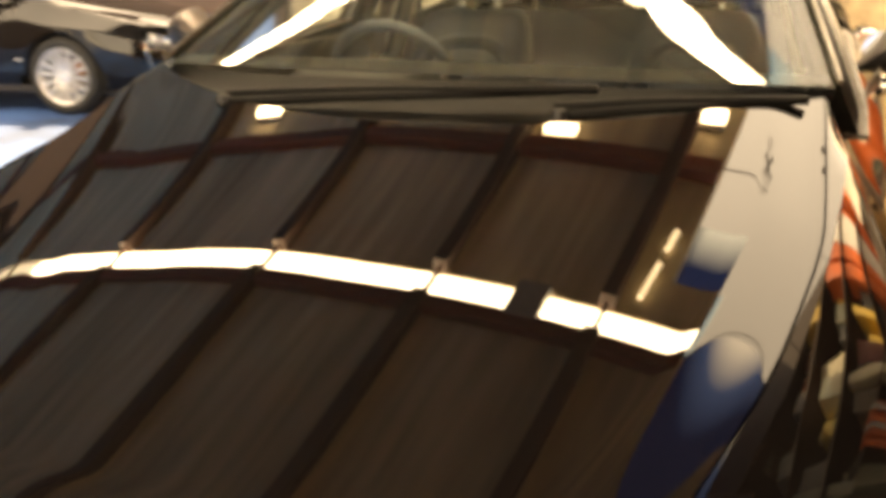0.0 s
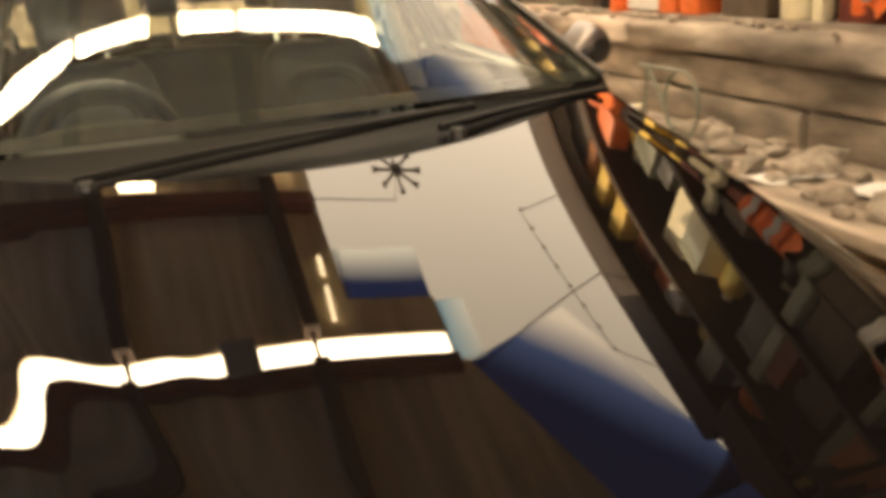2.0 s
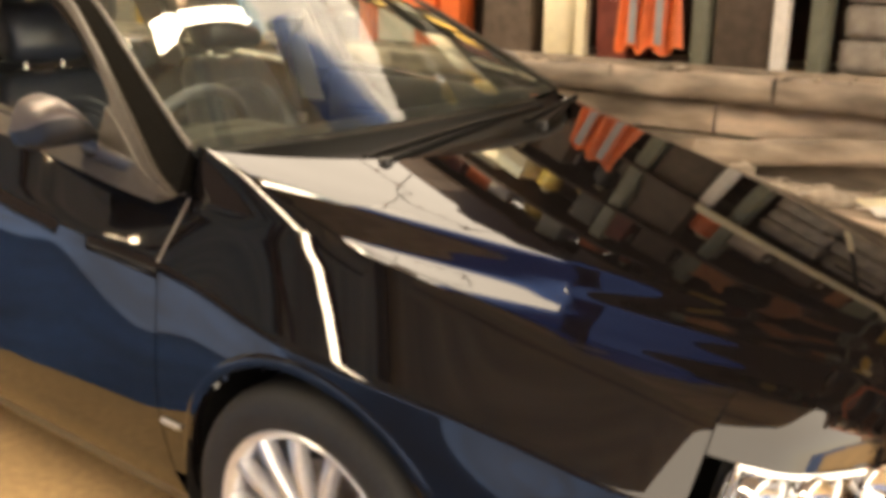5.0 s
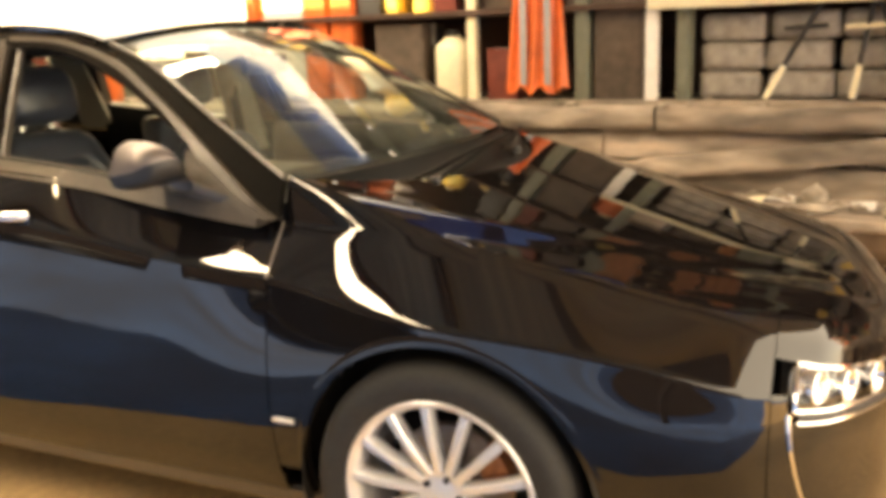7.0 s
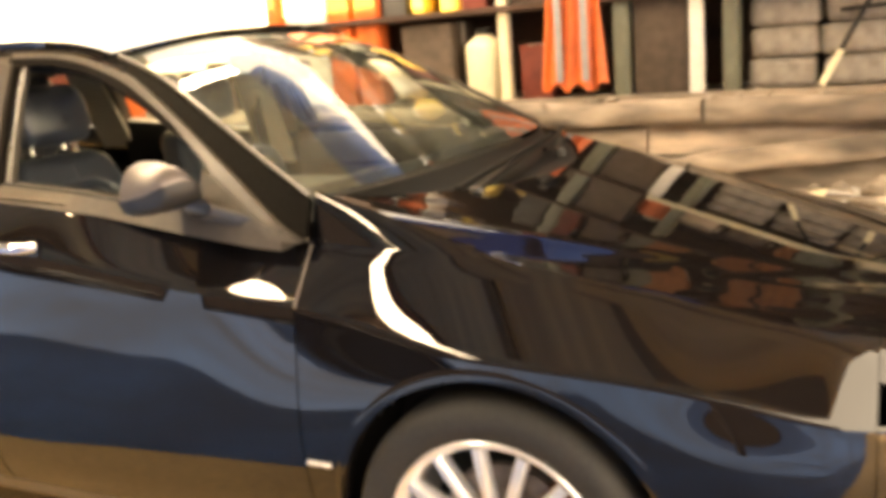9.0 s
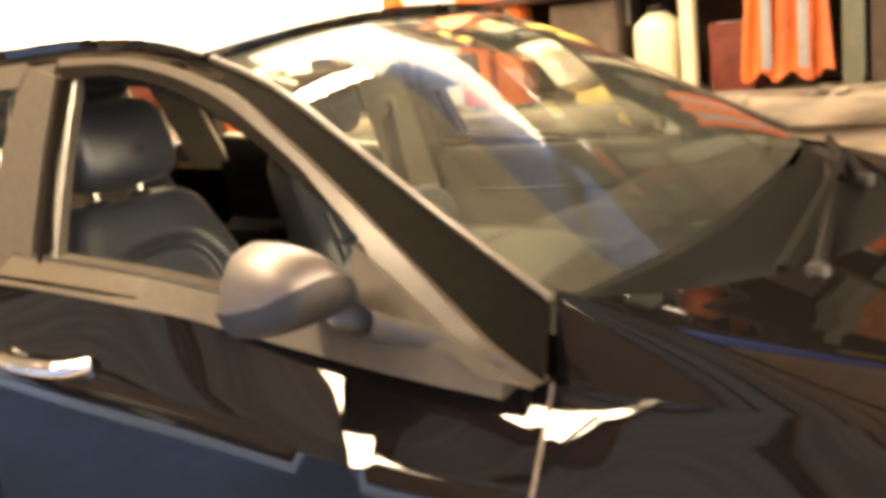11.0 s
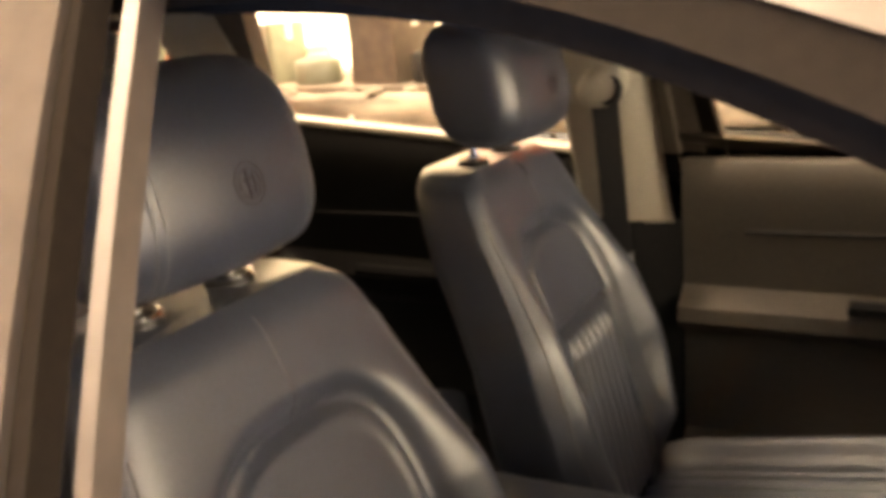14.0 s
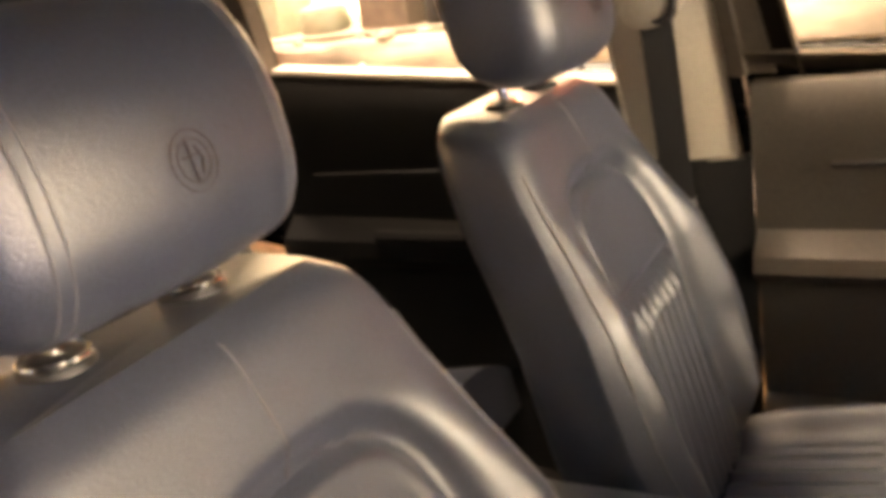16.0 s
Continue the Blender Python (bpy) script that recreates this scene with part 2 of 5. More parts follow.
def thing(name, label, category, group="", at=None):
    e = new(name)
    e.empty_display_size = 0.1
    if at is not None:
        e.matrix_world = at
    return tagged(e, label, category, group)


def box(bm, lo, hi, bevel=0.0, m=None):
    """A box between two corners, with its edges rounded off."""
    lo, hi = Vector(lo), Vector(hi)
    mm = Matrix.LocRotScale((lo + hi) / 2, None, hi - lo)
    if m is not None:
        mm = m @ mm
    vs = bmesh.ops.create_cube(bm, size=1, matrix=mm)["verts"]
    if bevel:
        es = list({e for v in vs for e in v.link_edges})
        bmesh.ops.bevel(bm, geom=es, offset=bevel, segments=2, profile=0.6, affect='EDGES', clamp_overlap=True)
    return bm


def boxed(lo, hi, bevel=0.004, m=None):
    return box(bmesh.new(), lo, hi, bevel, m)


def spline(xs, ys):
    """A smooth curve through the given knots (monotone cubic)."""
    xs, ys = np.array(xs, float), np.array(ys, float)
    h, d = np.diff(xs), np.diff(ys) / np.diff(xs)
    m = np.zeros_like(ys)
    m[1:-1] = np.where(d[:-1] * d[1:] > 0, 2 * d[:-1] * d[1:] / np.where(np.abs(d[:-1] + d[1:]) < 1e-12, 1, d[:-1] + d[1:]), 0)
    m[0], m[-1] = d[0], d[-1]

    def f(x):
        x = np.clip(np.asarray(x, float), xs[0], xs[-1])
        k = np.clip(np.searchsorted(xs, x) - 1, 0, len(h) - 1)
        s = (x - xs[k]) / h[k]
        return ((1 + 2 * s) * (1 - s) ** 2 * ys[k] + s * (1 - s) ** 2 * h[k] * m[k]
                + s * s * (3 - 2 * s) * ys[k + 1] + s * s * (s - 1) * h[k] * m[k + 1])
    return f


def chain(pts, n):
    """n points spread evenly along a smooth curve through pts."""
    p = np.array(pts, float)
    d = np.r_[0, np.cumsum(np.linalg.norm(np.diff(p, axis=0), axis=1))]
    u = np.linspace(0, d[-1], n)
    return np.stack([spline(d, p[:, k])(u) for k in range(p.shape[1])], 1)


def grid(pts, lip=0.0, cut=None, flip=False, close=False):
    """A surface through a net of points, with a turned-in edge. cut: (x, z, radius) of a round arch through it."""
    bm = bmesh.new()
    nu, nv = len(pts), len(pts[0])
    vs = [[bm.verts.new(p) for p in row] for row in pts]
    for i in range(nu - (0 if close else 1)):
        for j in range(nv - 1):
            q = [vs[i][j], vs[(i + 1) % nu][j], vs[(i + 1) % nu][j + 1], vs[i][j + 1]]
            bm.faces.new(q[::-1] if flip else q)
    if cut:
        for cx, cz, r in ([cut] if not isinstance(cut, list) else cut):
            inside = lambda v: (v.co.x - cx) ** 2 + (v.co.z - cz) ** 2 < r * r
            dead = [f for f in bm.faces if all(inside(v) for v in f.verts)]
            bmesh.ops.delete(bm, geom=dead, context='FACES')
            for v in bm.verts:
                if inside(v):
                    d = math.hypot(v.co.x - cx, v.co.z - cz) or 1
                    v.co.x, v.co.z = cx + (v.co.x - cx) / d * r, cz + (v.co.z - cz) / d * r
    bmesh.ops.remove_doubles(bm, verts=bm.verts, dist=1e-5)
    bm.normal_update()
    if lip:
        rim = [e for e in bm.edges if e.is_boundary]
        nor = {v: v.normal.copy() for e in rim for v in e.verts}
        pos = {v.co.copy().freeze(): n for v, n in nor.items()}
        new_geo = bmesh.ops.extrude_edge_only(bm, edges=rim)["geom"]
        for v in new_geo:
            if isinstance(v, bmesh.types.BMVert):
                n = pos.get(v.co.copy().freeze())
                if n is not None:
                    v.co -= n * lip
        for e in rim:
            e.smooth = False
        bm.normal_update()
    return bm


def lathe(profile, n=48, axis='y', closed=True, a0=0.0, a1=2 * math.pi):
    """Turns (radius, offset) pairs about the axis."""
    rows = []
    m = n if closed else n + 1
    for i in range(m):
        a = a0 + (a1 - a0) * i / n
        c, s = math.cos(a), math.sin(a)
        rows.append([(r * c, o, r * s) if axis == 'y' else (r * c, r * s, o) for r, o in profile])
    return grid(rows, close=closed)


def tube(pts, r, n=8, closed=False):
    """A round rod along a line of points; r may be a list."""
    pts = [Vector(p) for p in pts]
    rows = []
    up = Vector((0.13, 0.2, 0.97))
    for i, p in enumerate(pts):
        a = pts[(i - 1) % len(pts)] if closed or i else p
        b = pts[(i + 1) % len(pts)] if closed or i < len(pts) - 1 else p
        d = (b - a).normalized()
        s = d.cross(up).normalized()
        t = s.cross(d)
        rr = r[i] if isinstance(r, (list, tuple)) else r
        rows.append([p + (s * math.cos(k * 2 * math.pi / n) + t * math.sin(k * 2 * math.pi / n)) * rr for k in range(n + 1)])
    bm = grid(rows, close=closed)
    if not closed:
        for row in (rows[0], rows[-1]):
            near = [v for v in bm.verts if any((v.co - q).length < 1e-6 for q in row)]
            if len(near) > 2:
                c = Vector(sum((q for q in row[:-1]), Vector())) / n
                try:
                    bmesh.ops.contextual_create(bm, geom=[e for e in bm.edges if e.is_boundary and all(v in near for v in e.verts)])
                except RuntimeError:
                    pass
    return bm


def ribbon(a, b, depth, inward):
    """A band between two lines of points, with a thickness along inward."""
    a, b, w = [Vector(p) for p in a], [Vector(p) for p in b], Vector(inward)
    rows = [[p, q, q + w * depth, p + w * depth, p] for p, q in zip(a, b)]
    bm = grid(rows)
    for k in (0, -1):
        try:
            bm.faces.new([v for v in (bm.verts.new(c) for c in rows[k][:4])])
        except ValueError:
            pass
    bmesh.ops.remove_doubles(bm, verts=bm.verts, dist=1e-5)
    bmesh.ops.recalc_face_normals(bm, faces=bm.faces)
    return bm


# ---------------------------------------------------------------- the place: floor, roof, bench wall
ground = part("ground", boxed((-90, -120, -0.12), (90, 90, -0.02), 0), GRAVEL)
tagged(ground, "concrete yard with the sky's blue light put into its colour", "ground", kind="structure")
floor = part("floor", boxed((-7.6, -1.30, -0.06), (4.6, 2.6, 0.0), 0), CONCRETE)
tagged(floor, "tan stained concrete floor under the shelter roof", "floor", kind="structure")

# unseen tan slab, added to throw warm light at the seats
apron = part("apron", boxed((4.604, -1.5, -0.06), (10.99, 9.0, -0.004), 0), CONCRETE)
tagged(apron, "unseen tan ground added to bounce warm light into the car", "pavement", kind="structure")
# unseen backdrop, added so the car's flank mirrors something dark
yard_wall = part("yard_wall", boxed((-34, -14.4, -0.02), (26, -14.0, 8.0), 0), DARKWOOD)
tagged(yard_wall, "unseen dark wall added beyond the yard to darken the car's reflections", "wall", kind="structure")
WALL_Y, ROOF_Z = 2.35, 3.096
wall_bench = part("wall_bench", boxed((-7.6, WALL_Y, 0), (4.6, WALL_Y + 0.15, 2.72), 0), WHITEWALL)
tagged(wall_bench, "limewashed wall behind the shelves", "wall", kind="structure")
wall_rear = part("wall_rear", boxed((-7.8, -5.6, 0), (-7.6, 2.5, ROOF_Z - 0.004), 0), ROOFBOARD)
tagged(wall_rear, "brown boarded rear wall of the shelter", "wall", kind="structure")

SLOT = (-1.395, -1.215)           # the glazed slot across the roof
EDGE, NOTCH, STEP = 0.97, 0.48, -1.64        # the roof's edge over the bench side, and where it steps back
SIDE, FRONT = -5.60, 2.9
roof_bm = bmesh.new()
box(roof_bm, (-7.8, SIDE, ROOF_Z), (STEP, NOTCH, ROOF_Z + 0.05))
box(roof_bm, (STEP, SIDE, ROOF_Z), (SLOT[0], EDGE, ROOF_Z + 0.05))
FLARE = [(SLOT[1], 1.02), (-0.05, 1.60), (0.75, 2.30), (FRONT, 2.50)]        # the roof's edge runs outwards before the slot
rim = [(SLOT[1], SIDE), (FRONT, SIDE)] + FLARE[::-1]
lower = [roof_bm.verts.new((x, y, ROOF_Z)) for x, y in rim]
upper = [roof_bm.verts.new((x, y, ROOF_Z + 0.05)) for x, y in rim]
roof_bm.faces.new(lower[::-1])
roof_bm.faces.new(upper)
for k in range(len(rim)):
    roof_bm.faces.new((lower[k], lower[(k + 1) % len(rim)], upper[(k + 1) % len(rim)], upper[k]))
ceiling = part("ceiling", roof_bm, ROOFBOARD, smooth=False)
tagged(ceiling, "brown boarded shelter roof seen from below", "ceiling", kind="structure")
slot = part("skylight", boxed((SLOT[0], SIDE, ROOF_Z + 0.02), (SLOT[1], EDGE - 0.004, ROOF_Z + 0.026), 0), SKYSHEET)
tagged(slot, "white translucent strip let into the roof", "skylight", kind="structure")
first = None
for y in (-5.4, -4.2, -3.02, -1.74, -0.71, 0.223):
    m = pose(0, y, 0)
    if first is None:
        rafter_bm = bmesh.new()
        box(rafter_bm, (-7.5, -0.042, ROOF_Z - 0.10), (SLOT[0] - 0.004, 0.042, ROOF_Z - 0.002), 0.006)
        box(rafter_bm, (SLOT[0] - 0.003, -0.010, ROOF_Z - 0.05), (SLOT[1] + 0.003, 0.010, ROOF_Z - 0.012))
        box(rafter_bm, (SLOT[1] + 0.004, -0.042, ROOF_Z - 0.10), (FRONT - 0.05, 0.042, ROOF_Z - 0.002), 0.006)
        first = part("rafter", rafter_bm, DARKWOOD)
        first.matrix_world = m
        tagged(first, "dark reddish roof rafter", "rafter", "roof rafters", "structure")
    else:
        copy_thing(first, m)
for x, w in ((SLOT[1] + 0.050, 0.045), (-2.25, 0.035)):
    bar = part("purlin", boxed((x - w, SIDE + 0.02, ROOF_Z - 0.07), (x + w, NOTCH - 0.01 if x < STEP else EDGE - 0.01, ROOF_Z - 0.004), 0.006), REDWOOD)
    tagged(bar, "dark red painted beam across the roof", "beam", "roof beams", "structure")
hatch = part("junction_box", boxed((SLOT[0] + 0.004, -0.245, ROOF_Z - 0.08), (SLOT[1] + 0.03, -0.066, ROOF_Z - 0.012), 0.01), GREYBOX)
tagged(hatch, "grey metal box hung under the roof slot", "box")
for x in (-7.4, FRONT - 0.2):
    post = part("roof_post", boxed((x - 0.07, SIDE + 0.02, 0), (x + 0.07, SIDE + 0.16, ROOF_Z - 0.075), 0.01), DARKWOOD)
    tagged(post, "dark timber post under the roof edge", "post", "roof posts", "structure")
# sheets added past the roof's edge to tint and dim the sky there
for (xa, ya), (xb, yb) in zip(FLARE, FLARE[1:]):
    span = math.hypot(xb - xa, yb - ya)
    edge_tint, wide, words = (BLUE_EDGE, 0.75, "added sheet tinting the sky past the roof edge, dark blue to pale") if xa < -1 else (BLUE_DEEP, 1.10, "added deep blue sheet dimming the sky past the roof edge")
    sheet = part("sky_tint_sheet", grid([[(x, 0.004 + wide * d, 0.03 - 0.03 * d + 0.006 * math.sin(x * 9 + d * 2)) for x in np.linspace(0.004, span + 0.03, 60)] for d in np.linspace(0, 1, 7)], 0.003), edge_tint)
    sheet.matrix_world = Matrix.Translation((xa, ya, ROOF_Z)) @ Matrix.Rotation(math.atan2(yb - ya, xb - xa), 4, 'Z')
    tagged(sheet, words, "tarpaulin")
sheet = part("sky_tint_sheet", grid([[(x, EDGE + 0.004 + 0.16 * d, ROOF_Z + 0.03 - 0.03 * d + 0.006 * math.sin(x * 9 + d * 2)) for x in np.linspace(STEP + 0.01, SLOT[1] - 0.01, 30)] for d in np.linspace(0, 1, 7)], 0.003), PALE_EDGE)
tagged(sheet, "added pale blue sheet tinting the sky past the roof edge", "tarpaulin")
sheet = part("sky_tint_sheet", grid([[(STEP - 0.004 - 0.34 * d, y, ROOF_Z + 0.03 - 0.03 * d + 0.006 * math.sin(y * 9 + d * 2)) for y in np.linspace(NOTCH + 0.004, EDGE, 12)] for d in np.linspace(0, 1, 7)], 0.003), NOTCH_EDGE)
tagged(sheet, "added sheet tinting the sky in the roof corner, dark blue to pale", "tarpaulin")

def rough_beam(lo, hi, rng, wobble, steps=9, m=None):
    """A sawn timber with uneven faces, worn corners and ends out of square."""
    lo, hi = Vector(lo), Vector(hi)
    cy, cz, hy, hz = (lo.y + hi.y) / 2, (lo.z + hi.z) / 2, (hi.y - lo.y) / 2, (hi.z - lo.z) / 2
    c = 0.72
    ring = [(-1, -c), (-c, -1), (c, -1), (1, -c), (1, c), (c, 1), (-c, 1), (-1, c)]
    rows = []
    for k in range(steps + 1):
        x = lo.x + (hi.x - lo.x) * k / steps
        dy, dz = rng.uniform(-wobble, wobble) * 0.6, rng.uniform(-wobble, wobble) * 0.6
        row = [Vector((x + rng.uniform(-wobble, wobble) * 0.5, cy + dy + a * hy + rng.uniform(-wobble, wobble) * 0.5, cz + dz + b * hz + rng.uniform(-wobble, wobble) * 0.5)) for a, b in ring]
        if m is not None:
            row = [m @ p for p in row]
        rows.append(row + [row[0].copy()])
    bm = grid(rows)
    for row in (rows[0], rows[-1]):
        near = [v for v in bm.verts if any((v.co - q).length < 1e-6 for q in row)]
        bmesh.ops.contextual_create(bm, geom=[e for e in bm.edges if e.is_boundary and all(v in near for v in e.verts)])
    bmesh.ops.recalc_face_normals(bm, faces=bm.faces)
    return bm


# wall of old planks under the shelves, one by one, with a heavy rail on top
plank_wall = thing("plank_wall", "wall of rough brown planks behind the low bench", "plank wall")
zs = [0.02, 0.17, 0.33, 0.47, 0.62, 0.76, 0.90]
rng = random.Random(5)
for z0, z1 in zip(zs, zs[1:]):
    x = -6.5
    while x < 4.4:
        w = rng.uniform(1.1, 2.3)
        d = rng.uniform(-0.022, 0.022)
        part("plank", rough_beam((x, 1.86 + d, z0 + 0.004), (min(x + w, 4.45) - 0.006, 1.90 + d, z1 - 0.004), rng, 0.008, 7,
                                 pose(0, 0, rng.uniform(-0.006, 0.006), 0, rng.uniform(-0.25, 0.25), 0)), WOOD, plank_wall, angle=60)
        x += w
for x in np.arange(-6.4, 4.4, 1.8):
    part("stud", boxed((x, 1.90, 0.0), (x + 0.08, 1.96, 0.9), 0.004), DARKWOOD, plank_wall)
rail_x = -6.5
while rail_x < 4.3:
    part("rail", rough_beam((rail_x, 1.80, 0.905), (rail_x + 2.15, 1.97, 1.02), rng, 0.012, 12), WOOD, plank_wall, angle=60)
    rail_x += 2.16
brace = part("brace", rough_beam((-0.35, 1.80, -0.05), (1.25, 1.845, 0.05), rng, 0.008, 8, pose(0, 0, 0.73, 0, -7, 0)), WOOD, plank_wall, angle=60)
bench = thing("low_bench", "low rough timber bench along the plank wall", "bench")
for k in range(3):
    y = 1.36 + k * 0.165
    part("board", boxed((-6.3, y, 0.585), (4.2, y + 0.16, 0.625), 0.006), WOOD, bench)
for x in np.arange(-6.1, 4.2, 1.6):
    part("trestle", boxed((x, 1.38, 0.0), (x + 0.07, 1.45, 0.585), 0.004), DARKWOOD, bench)
    part("trestle", boxed((x, 1.76, 0.0), (x + 0.07, 1.83, 0.585), 0.004), DARKWOOD, bench)

# shelving above the rail
shelf_unit = thing("shelving", "tall open shelving of orange and grey uprights crowded with goods", "shelving")
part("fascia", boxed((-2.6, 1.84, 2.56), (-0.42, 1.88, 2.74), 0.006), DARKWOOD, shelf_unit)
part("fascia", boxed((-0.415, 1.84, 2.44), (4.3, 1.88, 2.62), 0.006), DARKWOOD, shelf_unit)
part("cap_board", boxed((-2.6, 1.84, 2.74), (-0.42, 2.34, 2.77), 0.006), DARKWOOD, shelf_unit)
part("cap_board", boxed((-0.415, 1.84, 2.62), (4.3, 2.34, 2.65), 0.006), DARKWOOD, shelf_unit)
# backing added so that its dark colour gives the gaps between goods their shade
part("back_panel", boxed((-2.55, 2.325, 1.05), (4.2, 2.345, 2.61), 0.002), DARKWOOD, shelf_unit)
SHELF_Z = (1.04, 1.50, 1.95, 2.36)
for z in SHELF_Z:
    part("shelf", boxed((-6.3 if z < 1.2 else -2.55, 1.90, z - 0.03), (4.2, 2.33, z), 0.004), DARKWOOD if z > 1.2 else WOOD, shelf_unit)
for k, x in enumerate((-2.52, 0.95, 2.0, 3.1, 4.1)):
    part("upright", boxed((x, 1.885, 0.0 + 1.04), (x + 0.06, 1.945, 2.56 if x < 0 else 2.44), 0.005), ORANGE if k % 2 == 0 else GREENGREY, shelf_unit)

# ---------------------------------------------------------------- the car
car = thing("car", "black estate car with silver multi-spoke wheels, its front window open", "car")
KX = [-3.70, -3.45, -2.70, -1.50, -0.50, 0.00, 0.40, 0.62, 0.78, 0.90, 0.96, 0.985]
C_Y = [[.55, .74, .80, .80, .80, .80, .80, .75, .62, .42, .22, .02],
       [.60, .79, .865, .865, .86, .865, .865, .82, .69, .48, .27, .02],
       [.62, .81, .892, .888, .885, .910, .888, .842, .712, .50, .28, .02],
       [.60, .78, .862, .871, .884, .858, .850, .822, .695, .47, .26, .02],
       [.52, .72, .780, .780, .793, .805, .785, .742, .62, .42, .22, .02]]
C_Z = [[.34, .26, .22, .19, .19, .20, .20, .19, .19, .19, .20, .20],
       [.45, .38, .36, .34, .34, .36, .36, .34, .33, .33, .33, .33],
       [.60, .58, .55, .53, .53, .63, .56, .51, .49, .48, .47, .47],
       [.90, .95, 1.00, .945, .876, .820, .73, .655, .605, .575, .56, .56],
       [1.05, 1.09, 1.10, 1.040, .962, .909, .811, .752, .702, .655, .635, .63]]
SX = KX[:3] + [-1.5, -1.25, -1.05, -.90, -.75, -.60, -.45, -.30, -.15, 0.0, .15, .30, .45] + KX[7:]        # crease and top edge, closer together along the door and wing
S_Y = [C_Y[3][:3] + [.8899, .8918, .8863, .8818, .8818, .8678, .8560, .8659, .8840, .9038, .9058, .8898, .8603] + C_Y[3][7:],
       C_Y[4][:3] + [.8110, .8125, .7990, .7674, .7507, .7450, .7610, .7740, .7680, .7550, .7421, .7191, .7005, .690] + C_Y[4][8:]]
S_Z = [C_Z[3][:3] + [.9427, .9102, .8854, .8667, .8436, .8286, .8102, .7875, .7577, .7439, .7353, .7208, .6939, .651] + C_Z[3][8:],
       C_Z[4][:3] + [1.0540, 1.0390, 1.0150, .9945, .9709, .9500, .9370, .9280, .9230, .9070, .8781, .8404, .8071, .762] + C_Z[4][8:]]


def eased(curve):
    """The same curve with its knots rounded off, but for the nose."""
    def f(x):
        w = 0.05 * min(1.0, max(0.0, (0.45 - x) / 0.3))
        return (curve(x - 2 * w) + 2 * curve(x - w) + 3 * curve(x) + 2 * curve(x + w) + curve(x + 2 * w)) / 9
    return f


CY = [spline(KX, c) for c in C_Y[:3]] + [eased(spline(SX, c)) for c in S_Y]
CZ = [spline(KX, c) for c in C_Z[:3]] + [eased(spline(SX, c)) for c in S_Z]


def side_point(x, v, s=-1):
    """The body's flank: v runs from 0 at the sill to 4 at the belt or the top of the wing; s: -1 right, 1 left."""
    ys, zs = [float(c(x)) for c in CY], [float(c(x)) for c in CZ]
    if v > 3:        # flat shoulder above the crease
        return Vector((x, s * (ys[3] + (ys[4] - ys[3]) * (v - 3)), zs[3] + (zs[4] - zs[3]) * (v - 3)))
    k = range(4)
    return Vector((x, s * float(spline(k, ys[:4])(v)), float(spline(k, zs[:4])(v))))


HX = [-0.62, -0.30, 0.0, 0.30, 0.55, 0.70, 0.78, 0.90, 0.96]
CROWN_Y = spline(HX, [.735, .722, .70, .675, .655, .635, .605, .405, .205])
HOOD_Y = spline(HX, [.722, .733, .738, .702, .640, .585, .540, .405, .205])


def hood_mid(x):
    return 0.9555 - 0.2447 * x + 0.0278 * x * x - 0.0247 * x ** 3 - 2.2 * max(0.0, x - 0.78) ** 2


# the bonnet's sculpture: from the V line outwards, a ridge, a hollow and the rise to the wing (mm), at the scuttle, the axle, mid-bonnet and the nose
RIDGE = [[0.6, 0.7, 1.0, 0.8], [0.9, 1.2, 1.7, 1.6], [1.4, 1.4, 1.3, 1.1], [2.8, 1.9, 0.9, -0.1], [3.6, 2.0, 0.8, -0.1], [5.1, 2.7, 0.2, -1.4],
         [3.3, 1.2, -1.3, -2.7], [-3.4, -2.9, -2.4, -1.2], [-8.0, -4.7, -1.9, 0.7], [-14.9, -8.3, -0.5, 4.7], [-9.8, -5.2, -0.8, 2.4], [-3.1, -1.8, -0.3, 1.0],
         [3.6, 2.2, 0.8, -0.6], [7.9, 4.8, 1.3, -1.5], [8.8, 5.8, 3.1, 0.0], [12.9, 8.7, 4.4, 0.1], [18.9, 13.7, 8.3, 1.6], [23.2, 15.7, 8.3, 0.5]]
RIDGE_X = (-0.45, 0.0, 0.45, 0.9)


def ridge(x, y):
    """Height of the sculpture above the plain crown; it runs along a line that closes in towards the nose."""
    u = min(max((abs(y) - (0.74 - 0.44 * x) + 0.26) / 0.03, 0.0), len(RIDGE) - 3.001)
    k, t = int(u), u - int(u)
    w = ((1 - t) ** 3 / 6, (3 * t ** 3 - 6 * t * t + 4) / 6, (-3 * t ** 3 + 3 * t * t + 3 * t + 1) / 6, t ** 3 / 6)
    q = min(max(x, -0.6), 0.955)
    total = 0.0
    for a in range(4):
        for b in range(4):
            lag = 1.0
            for c in range(4):
                if c != b:
                    lag *= (q - RIDGE_X[c]) / (RIDGE_X[b] - RIDGE_X[c])
            total += w[a] * lag * RIDGE[k + a][b]
    return total * 0.001 * min(1.0, max(0.0, (0.965 - x) / 0.12))


